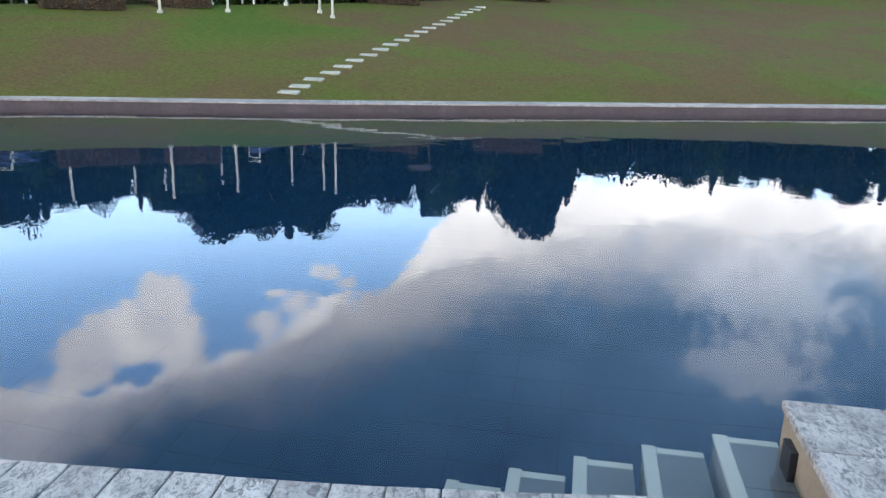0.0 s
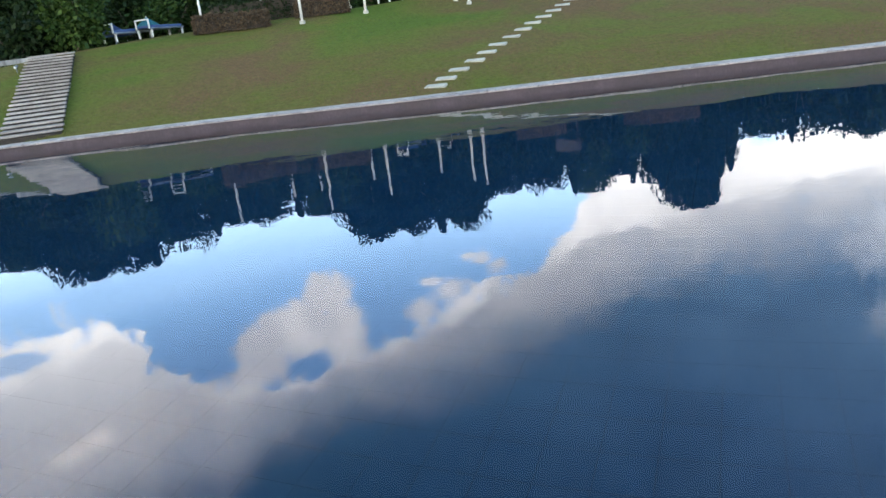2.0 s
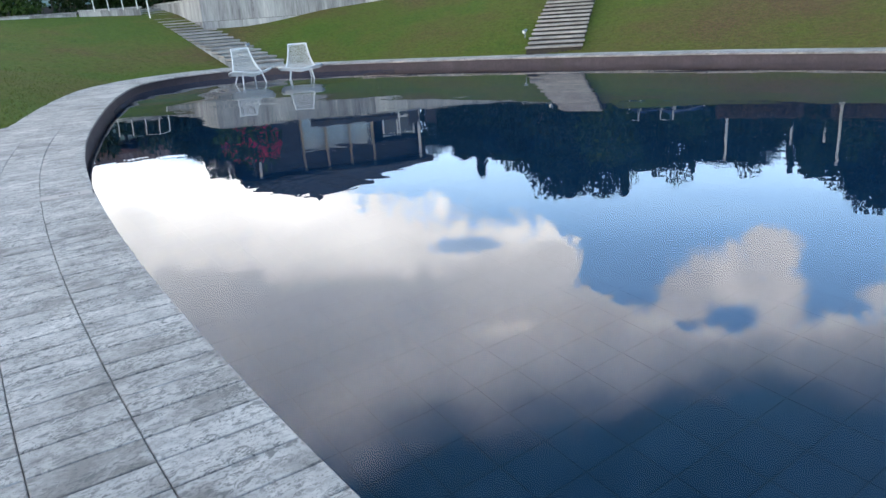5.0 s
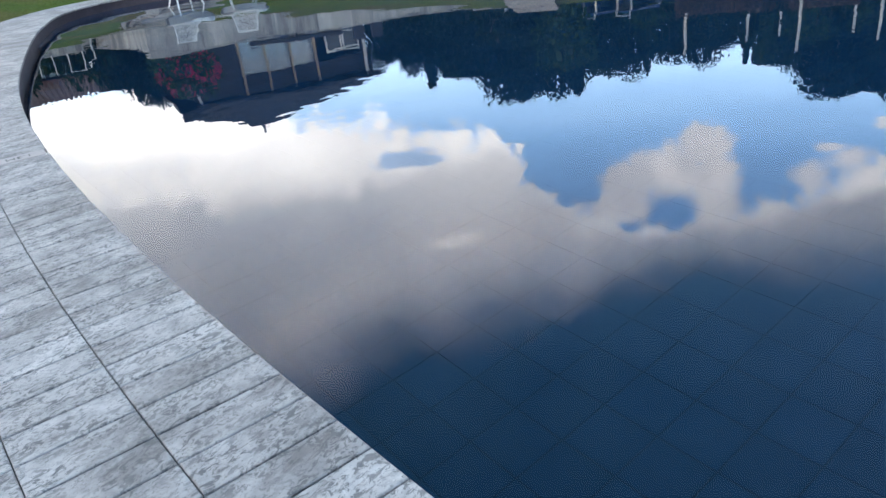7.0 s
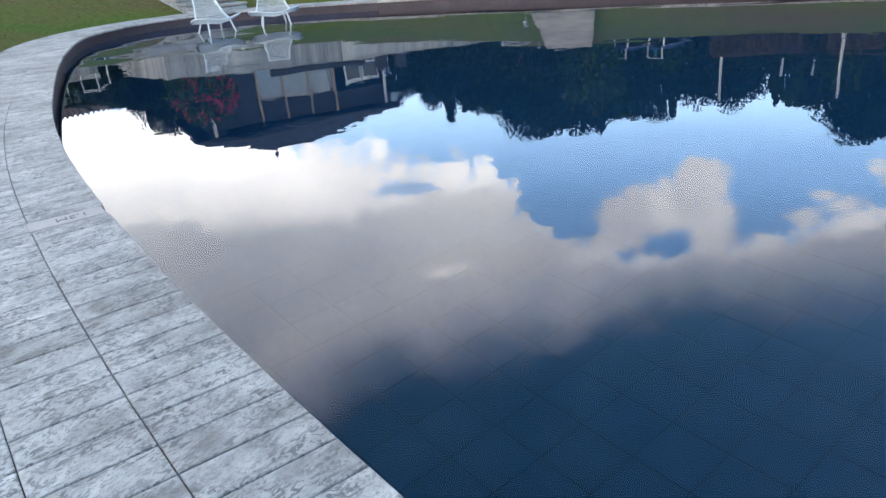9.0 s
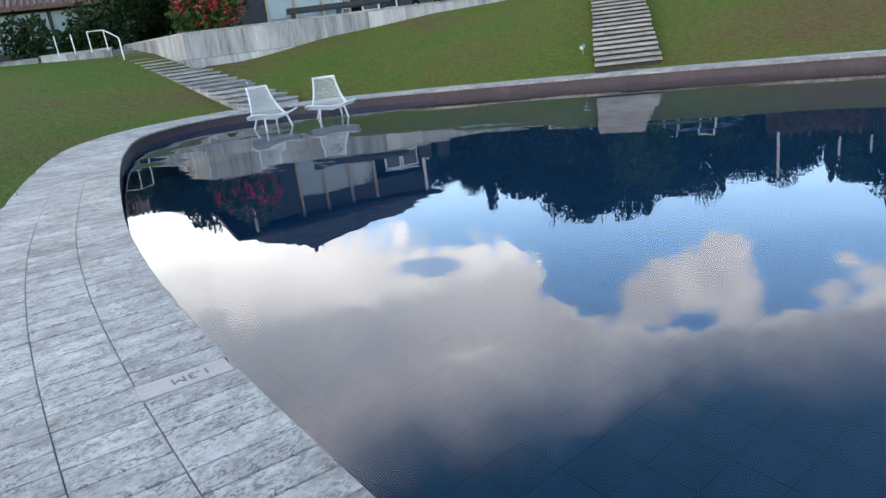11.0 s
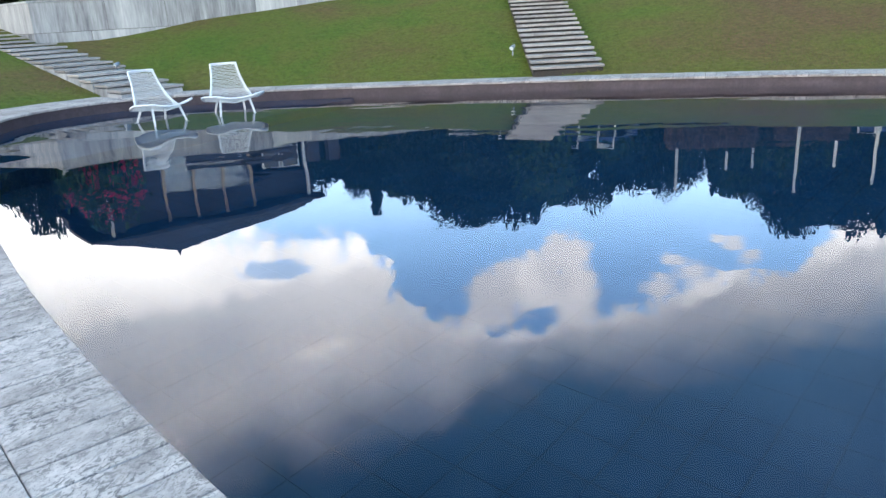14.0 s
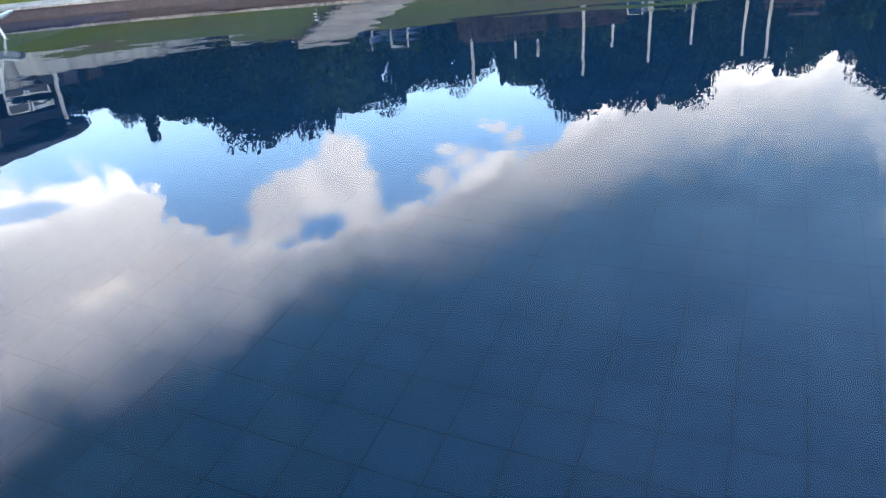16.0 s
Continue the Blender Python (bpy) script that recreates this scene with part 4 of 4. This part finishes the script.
def block_wall(name, p, q, top, low, thick, label, courses=3, length=1.6, seed=1):
    """A weathered wall of big blocks from p to q, each block a piece proud of a dark core."""
    rnd = random.Random(seed)
    p, q = Vector((*p[:2], 0)), Vector((*q[:2], 0))
    d = q - p
    turn = math.degrees(math.atan2(d.y, d.x))
    wall = tagged(new(name, None), label, "wall", kind="structure")
    core = box(d.length - 0.05, thick - 0.03, top - low - 0.02, (*((p + q) / 2)[:2], (top + low) / 2 - 0.02), turn=turn)
    part("core", core, MORTAR, wall)
    h = (top - low) / courses
    for c in range(courses):
        x = 0.0
        while x < d.length - 0.05:
            l = min(length * rnd.uniform(0.6, 1.3), d.length - x)
            if d.length - x - l < 0.4:
                l = d.length - x
            m = p + d.normalized() * (x + l / 2)
            part("block", box(l - 0.012, thick + rnd.uniform(0, 0.012), h - 0.012, (m.x, m.y, low + h * (c + 0.5)), 0.008, turn=turn), CONCRETE, wall)
            x += l
    cap = box(d.length + 0.05, thick + 0.05, 0.05, (*((p + q) / 2)[:2], top + 0.024), 0.008, turn=turn)
    part("coping", cap, CONCRETE, wall)


def build_walls():
    block_wall("wall_terrace", WALL_A, WALL_B, TERRACE, 0.7, 0.3, "weathered grey concrete retaining wall with dark streaks below the terrace", 2, 2.0, 1)
    e = WALL_A + Vector((-6.3, 1.41, 0))
    block_wall("wall_stairs", WALL_A + Vector((0.0, 0.16, 0)), e, TERRACE, 0.7, 0.28, "grey concrete wall beside the slab steps", 2, 1.4, 2)
    f = Vector((-31.4, 14.62, 0))
    block_wall("wall_stairs_south", f, f + Vector((-1.2, -1.9, 0)), 2.15, 0.9, 0.25, "low grey concrete wall beside the slab steps", 2, 1.4, 3)
    block_wall("wall_lawn_west", f + Vector((-1.25, -2.0, 0)), f + Vector((-3.0, -6.5, 0)), 2.1, 0.9, 0.25, "low grey concrete wall at the lawn's upper edge", 2, 1.4, 4)
    kerb = part("landing", box(5.0, 0.9, 0.16, (-17.7, 24.9, TERRACE - 0.04), 0.01, turn=30), CONCRETE)
    tagged(kerb, "pale concrete landing at the top of the plank steps", "landing", kind="structure")
    # terrace slab behind the wall
    bm = bmesh.new()
    pts = [plot(0.1, 0.12), plot(13.2, 0.12), plot(13.2, 18), plot(-1, 18), plot(-3.4, 7), plot(-2.4, 5.4)]
    lo = [bm.verts.new((x, y, 1.0)) for x, y, _ in pts]
    hi = [bm.verts.new((x, y, TERRACE - 0.005)) for x, y, _ in pts]
    bm.faces.new(hi)
    for i in range(len(pts)):
        j = (i + 1) % len(pts)
        bm.faces.new((lo[i], lo[j], hi[j], hi[i]))
    bmesh.ops.recalc_face_normals(bm, faces=bm.faces[:])
    tagged(part("terrace", bm, CONCRETE), "grey concrete terrace before the pavilion", "terrace", kind="structure")


build_walls()


def build_house():
    """The pavilion: dark panel wall, glazed bays between ochre posts, white framed doors, hipped roof."""
    m = pose(-30.43, 17.52, TERRACE, 0, 0, 68)
    h = thing("pavilion", m, "dark pavilion with glazed front, ochre posts and hipped dark roof", "house")

    def bx(name, sx, sy, sz, x, y, z, mat, par=None, label="", bevel=0.01):
        wide, tall = 1.1, 1.27
        return part(name, box(sx * wide, sy * wide, sz * tall, (x * wide, y * wide, z * tall), bevel), mat, par or h, label)

    bx("floor", 7.9, 6.9, 0.12, 3.8, 3.3, 0.055, CONCRETE, label="pale concrete plinth")
    bx("wall", 0.15, 6.3, 2.2, 0.45, 3.25, 1.21, DARK_PANEL)
    bx("wall", 0.15, 6.3, 2.2, 7.45, 3.25, 1.21, DARK_PANEL)
    bx("wall", 7.1, 0.15, 2.2, 3.95, 6.35, 1.21, DARK_PANEL)
    bx("front_panel", 0.5, 0.1, 2.2, 0.73, 0.05, 1.21, DARK_PANEL)
    d = bx("door", 1.3, 0.06, 2.1, 1.64, 0.0, 1.17, DARK_PANEL, label="dark sliding door leaf")
    bx("handle", 0.03, 0.05, 0.14, 1.08, -0.05, 1.0, WHITE_PAINT, d)
    # beam drawn as one deep dark band, the soffit's shadow included in its colour
    bx("beam", 5.4, 0.16, 0.62, 4.95, 0.06, 1.98, DARK_PANEL)
    # first wall is added: its dark colour gives the unlit interior behind the doors
    bx("inner_wall", 1.9, 0.08, 2.1, 6.45, 2.2, 1.17, DARK_PANEL, label="dark wall standing in for the unlit room behind the doors")
    bx("inner_wall", 3.2, 0.08, 2.1, 3.9, 1.9, 1.17, PALE_WALL, label="pale wall behind the glazing")
    for i in range(3):
        x = 2.84 + i * 0.99
        w = bx("window", 0.9, 0.02, 1.5, x, 0.04, 0.9, GLASS, bevel=0.0)
        bx("curtain", 0.8, 0.05, 1.5, x, 0.4, 0.88, CURTAIN, w, "pale curtain")
    for x in (2.36, 3.34, 4.33, 5.32):
        bx("post", 0.085, 0.1, 2.2, x, -0.03, 1.21, OCHRE, label="ochre timber post")
    for i in range(2):
        x = 6.1 + i * 0.72
        dr = bx("glass_door", 0.56, 0.02, 1.25, x, -0.1, 0.78, UNLIT_PANE, bevel=0.0)
        for dx in (-0.31, 0.31):
            bx("stile", 0.06, 0.05, 1.4, x + dx, -0.1, 0.78, WHITE_PAINT, dr, "white stile")
        for z in (0.15, 0.8, 1.42):
            bx("rail", 0.66, 0.05, 0.06, x, -0.101, z, WHITE_PAINT, dr, "white rail")
    bx("post", 0.09, 0.09, 2.2, 7.25, -0.4, 1.21, WHITE_PAINT, label="pale post")
    bx("post", 0.09, 0.09, 2.2, 0.5, -0.4, 1.21, WHITE_PAINT, label="pale post")
    # hipped roof with shingle courses
    bm = bmesh.new()
    x0, x1, y0, y1, e, top = -0.28, 8.47, -0.77, 7.4, 3.06, 5.1
    cx, cy = 3.65, 3.0
    n = 14
    cs = [(x0, y0), (x1, y0), (x1, y1), (x0, y1)]

    def on(c, t, up):
        return bm.verts.new((c[0] + (cx - c[0]) * t, c[1] + (cy - c[1]) * t, e + (top - e) * t + up))

    for side in range(4):
        p, q = cs[side], cs[(side + 1) % 4]
        for k in range(n):
            t0, t1 = k / n, (k + 1) / n
            bm.faces.new((on(p, t0, 0.03), on(q, t0, 0.03), on(q, t1, 0.0), on(p, t1, 0.0)))
            bm.faces.new((on(p, t0, -0.02), on(q, t0, -0.02), on(q, t0, 0.03), on(p, t0, 0.03)))
    part("roof", bm, ROOF, h, "dark grey shingled hipped roof")
    part("soffit", box(x1 - x0, y1 - y0, 0.1, ((x0 + x1) / 2, (y0 + y1) / 2, e - 0.055)), DARK_PANEL, h)
    part("finial", tube([(cx, cy, top - 0.1), (cx, cy, top + 0.08), (cx, cy, top + 0.1), (cx, cy, top + 0.26)], [0.1, 0.1, 0.05, 0.03]), ROOF, h)

    # bench and planters before the glazing
    b = thing("bench", pose(*plot(5.0, 0.9, TERRACE), 0, 0, HOUSE_TURN), "long low dark bench on the terrace", "bench")
    part("seat", box(3.4, 0.7, 0.18, (0, 0, 0.32), 0.03), DARK_PANEL, b)
    for x in (-1.5, 0, 1.5):
        part("leg", box(0.12, 0.6, 0.24, (x, 0, 0.12), 0.01), DARK_PANEL, b)
    for a in (7.4, 8.1):
        p = thing("planter", pose(*plot(a, 1.5, TERRACE), 0, 0, HOUSE_TURN), "dark grey square planter before the glazing", "planter", "planters on the terrace")
        part("pot", box(0.4, 0.4, 0.75, (0, 0, 0.375), 0.02), DARK_PANEL, p)
        part("rim", box(0.44, 0.44, 0.06, (0, 0, 0.75), 0.01), DARK_PANEL, p)


build_house()


def build_west_house():
    """The lower wing with a tiled eave and long glazing, south of the steps."""
    m = pose(-41.0, 13.6, 2.0, 0, 0, 66)
    h = thing("garden_wing", m, "low wing with brown-red tiled eave and long pale glazing", "house")
    part("wall", box(14, 0.2, 1.6, (0, 0, -0.2), 0.01), DARK_PANEL, h)
    part("back_wall", box(14, 0.2, 3.9, (0, 3.4, 0.9), 0.01), DARK_PANEL, h)
    for i in range(7):
        w = part("window", box(1.84, 0.02, 1.5, (-6 + i * 2, 0, 1.36)), TEAL_GLASS, h, "pale reflecting glazing")
        part("mullion", box(0.14, 0.12, 1.56, (-7 + i * 2, 0, 1.37), 0.01), DARK_PANEL, w)
    part("beam", box(14.2, 0.3, 0.25, (0, 0, 2.25), 0.01), DARK_PANEL, h)
    roof = part("roof", box(14.8, 5.2, 0.12, (0, 1.5, 2.95), 0.01, turn=(16, 0, 0)), RED_TILE, h, "brown-red tiled roof")
    bm = bmesh.new()
    for i in range(60):
        x = -7.3 + i * 0.2475
        tube([(x, -1.02, 2.32), (x, 4.0, 3.76)], 0.075, bm, 6)
    part("tile_rolls", bm, RED_TILE, roof)


build_west_house()


# ---- things on the lawn and in the pool ----
def build_chair():
    """White lounge chair: pierced shell with a tapering back and flaring seat, on four splayed legs."""
    ch = thing("lounge_chair", Matrix.Identity(4), "white pierced plastic lounge chair standing in shallow water", "chair", "chairs in the shallows")

    def shell(u, v):
        """u across -1..1, v from the seat's front 0 over the bend to the back's top 1."""
        if v < 0.5:
            t = v / 0.5
            y, z = -0.42 + 0.56 * t, 0.45 - 0.085 * math.sin(t * math.pi * 0.55)
            w = 0.30 + 0.20 * math.sin(math.pi * min(1, t * 0.95 + 0.02)) ** 0.8 + 0.06 * t
            z += 0.10 * abs(u) ** 2.4 * (0.3 + 0.7 * math.sin(math.pi * min(1, t + 0.08)))
        else:
            t = (v - 0.5) / 0.5
            y, z = 0.14 + 0.29 * t ** 0.9, 0.365 + 0.635 * t ** 1.15
            w = 0.225 + 0.165 * (1 - t) ** 1.6
            y -= 0.10 * abs(u) ** 2 * (1 - 0.4 * t)
            z += 0.10 * abs(u) ** 2.4 * (1 - t) ** 2 * 0.5
        return Vector((u * w, y, z))

    nu, nv = 26, 56
    rnd = random.Random(2)
    bm = bmesh.new()
    grid = [[bm.verts.new(shell(-1 + 2 * i / nu, j / nv)) for i in range(nu + 1)] for j in range(nv + 1)]
    for j in range(1, nv):
        for i in range(1, nu):
            grid[j][i].co += Vector((rnd.uniform(-1, 1) * 0.005, 0, 0)) + (shell(-1 + 2 * i / nu, (j + 0.3 * rnd.uniform(-1, 1)) / nv) - shell(-1 + 2 * i / nu, j / nv))
    for j in range(nv):
        for i in range(nu):
            bm.faces.new((grid[j][i], grid[j][i + 1], grid[j + 1][i + 1], grid[j + 1][i]))
    inner = [f for f in bm.faces if all(not v.is_boundary for v in f.verts)]
    cut = bmesh.ops.inset_individual(bm, faces=inner, thickness=0.0088, depth=0.0)
    bmesh.ops.delete(bm, geom=inner, context="FACES")
    ob = part("shell", bm, WHITE, ch)
    sol = ob.modifiers.new("thickness", "SOLIDIFY")
    sol.thickness, sol.offset = 0.012, 0
    # rounded edge all round
    ring = [shell(-1, j / 20) for j in range(21)] + [shell(-1 + 2 * i / 10, 1) for i in range(1, 11)] + [shell(1, 1 - j / 20) for j in range(1, 21)] + [shell(1 - 2 * i / 10, 0) for i in range(1, 11)]
    part("edge", tube(ring, 0.017, sides=8), WHITE, ch, smooth=True)
    for sx in (-1, 1):
        part("leg", tube([(sx * 0.25, -0.22, 0.42), (sx * 0.29, -0.30, 0.2), (sx * 0.315, -0.34, 0.0)], [0.02, 0.018, 0.014]), WHITE, ch, smooth=True)
        part("leg", tube([(sx * 0.22, 0.16, 0.40), (sx * 0.26, 0.26, 0.2), (sx * 0.28, 0.32, 0.0)], [0.02, 0.018, 0.014]), WHITE, ch, smooth=True)
    part("stretcher", tube([(-0.25, -0.22, 0.40), (0, -0.2, 0.36), (0.25, -0.22, 0.40)], 0.014), WHITE, ch, smooth=True)
    part("stretcher", tube([(-0.22, 0.16, 0.39), (0, 0.15, 0.35), (0.22, 0.16, 0.39)], 0.014), WHITE, ch, smooth=True)
    return ch


CHAIRS = ((-18.24, 11.15, 82), (-17.7, 12.3, 58))
chair = build_chair()
chair.matrix_basis = pose(CHAIRS[0][0], CHAIRS[0][1], -0.18, 0, 0, CHAIRS[0][2])
copy_thing(chair, pose(CHAIRS[1][0], CHAIRS[1][1], -0.18, 0, 0, CHAIRS[1][2]))


def build_posts():
    for x, y, top in ((-13.24, 26.69, 4.46), (-12.26, 29.98, 4.46), (-11.61, 31.57, 4.66), (-9.82, 27.5, 4.44), (-8.9, 30.6, 4.2), (-7.74, 28.65, 4.32), (-6.14, 31.46, 4.42), (-4.6, 30.2, 4.5), (-4.0, 29.4, 4.5)):
        z = lawn_z(x, y)
        h = top - z - 0.06
        post = thing("lamp_post", pose(x, y, z), "slim white metal post behind the lawn", "post", "white posts")
        part("pole", tube([(0, 0, -0.1), (0, 0, h)], [0.05, 0.04], sides=10), WHITE_PAINT, post, smooth=True)
        part("base", box(0.17, 0.17, 0.16, (0, 0, 0.04), 0.02), SLAB, post, "pale concrete foot")
        part("cap", tube([(0, 0, h), (0, 0, h + 0.06)], [0.06, 0.03], sides=10), WHITE_PAINT, post)


build_posts()


def build_loungers():
    first = None
    for az, dist, turn in ((30.8, 30.0, 75), (28.6, 30.2, 80), (11.6, 30.2, 65), (8.2, 30.2, 60)):
        x, y = from_camp(az, dist)
        z = lawn_z(x, y)
        if first is None:
            first = thing("sun_lounger", pose(x, y, z, 0, 0, turn), "white framed sun lounger with a dark cushion by the trees", "lounger", "loungers at the lawn's edge")
            part("frame", box(1.9, 0.06, 0.06, (0, -0.3, 0.3), 0.01, box(1.9, 0.06, 0.06, (0, 0.3, 0.3), 0.01)), LAMP_BODY, first)
            for sx in (-0.85, 0.85):
                for sy in (-0.3, 0.3):
                    part("leg", box(0.06, 0.06, 0.3, (sx, sy, 0.15), 0.01), WHITE_PAINT, first)
            part("cushion", box(1.8, 0.56, 0.1, (0, 0, 0.37), 0.03), CLOTH_BLUE, first)
            part("headrest", box(0.05, 0.62, 0.05, (-0.93, 0, 0.62), 0.01, box(0.05, 0.05, 0.34, (-0.93, 0.29, 0.46), 0.01, box(0.05, 0.05, 0.34, (-0.93, -0.29, 0.46), 0.01))), WHITE_PAINT, first)
        else:
            copy_thing(first, pose(x, y, z, 0, 0, turn))
    for az, dist, mat, word in ((31.7, 31.0, CLOTH_BLUE, "blue"), (29.4, 31.2, CLOTH_TEAL, "teal")):
        x, y = from_camp(az, dist)
        u = thing("parasol", pose(x, y, lawn_z(x, y)), "low half-closed %s canvas parasol beside the loungers" % word, "parasol")
        part("pole", tube([(0, 0, -0.05), (0, 0, 0.86)], 0.025), LAMP_BODY, u)
        bm = bmesh.new()
        ring = [bm.verts.new((math.cos(k * math.pi / 4) * 0.7, math.sin(k * math.pi / 4) * 0.5, 0.34 + 0.05 * (k % 2))) for k in range(8)]
        tip = bm.verts.new((0, 0, 0.82))
        for k in range(8):
            bm.faces.new((ring[k], ring[(k + 1) % 8], tip))
        bmesh.ops.solidify(bm, geom=bm.faces[:], thickness=0.012)
        part("canopy", bm, mat, u)


build_loungers()


def build_board():
    x, y = from_start(1.3, 31.5)
    b = thing("notice_board", pose(x, y, lawn_z(x, y), 0, 0, 2), "dark board on two posts before the trees", "board")
    part("panel", box(1.25, 0.05, 0.32, (0, 0, 1.35), 0.01), DARK_PANEL, b)
    for s in (-0.5, 0.5):
        part("post", box(0.06, 0.06, 1.5, (s, 0.06, 0.72), 0.005), DARK_PANEL, b)


build_board()


def build_spot(x, y):
    s = thing("garden_spotlight", pose(x, y, lawn_z(x, y)), "small grey-blue garden spotlight on a spike beside the steps", "garden light", "spotlights by the steps")
    part("spike", tube([(0, 0, -0.05), (0, 0, 0.16)], [0.012, 0.012]), LAMP_BODY, s)
    part("head", tube([(0, -0.06, 0.16), (0, 0.0, 0.18), (0, 0.07, 0.21)], [0.05, 0.045, 0.03], sides=12), LAMP_BODY, s, smooth=True)
    part("lens", tube([(0, -0.064, 0.159), (0, -0.06, 0.16)], [0.04, 0.04], sides=12), WHITE_PAINT, s)


for p in ((-14.6, 17.35), (-17.0, 21.6), (-22.9, 14.0)):
    build_spot(*p)


def build_railing():
    r = thing("handrail", Matrix.Identity(4), "white metal handrail beside the slab steps", "railing")
    tops = []
    for i in range(4):
        p = Vector((-31.3 - 0.28 * i, 14.45 - 0.44 * i, 0))
        part("post", tube([(p.x, p.y, 2.1), (p.x - 0.05, p.y, 2.78)], 0.022), WHITE_PAINT, r)
        tops.append((p.x - 0.05, p.y, 2.78))
    part("post", tube([(-30.2, 14.38, 1.5), (-30.25, 14.38, 2.45)], 0.026), WHITE_PAINT, r)
    part("rail", tube([(-30.25, 14.38, 2.45), tops[0], tops[1]], 0.02), WHITE_PAINT, r)


build_railing()
for sd, a, b, z, dims, n in ((71, 0.9, 1.2, 2.2, (1.35, 0.9, 1.9), 3000), (72, -3.4, 6.4, 2.05, (1.5, 1.3, 1.9), 2600)):
    bl = sd == 71
    shrub(sd, pose(*plot(a, b, z), 0, 0, HOUSE_TURN), *dims, n, 0.15, LEAF_MID if bl else LEAF_DARK, "flowering bush with red and pink blossom above the wall" if bl else "rounded green bush beside the slab steps", "flowering_bush" if bl else "shrub", 75 if bl else 0)
for i, (x, y, s, h) in enumerate(((-34.4, 13.2, 1.2, 1.6), (-34.8, 11.0, 1.4, 1.1), (-35.4, 8.6, 1.5, 1.0), (-34.6, 14.9, 0.9, 1.0), (-35.8, 6.0, 1.7, 0.9))):
    shrub(80 + i, pose(x, y, lawn_z(x, y) - 0.05), s, s * 0.8, h, 1300, 0.16, LEAF_MID if i % 2 else LEAF_DARK, "green shrub in the bed at the lawn's upper edge", group="shrubs in the bed")
build_grass()
build_rim_stones()
build_pool_tiles(pool_floor)
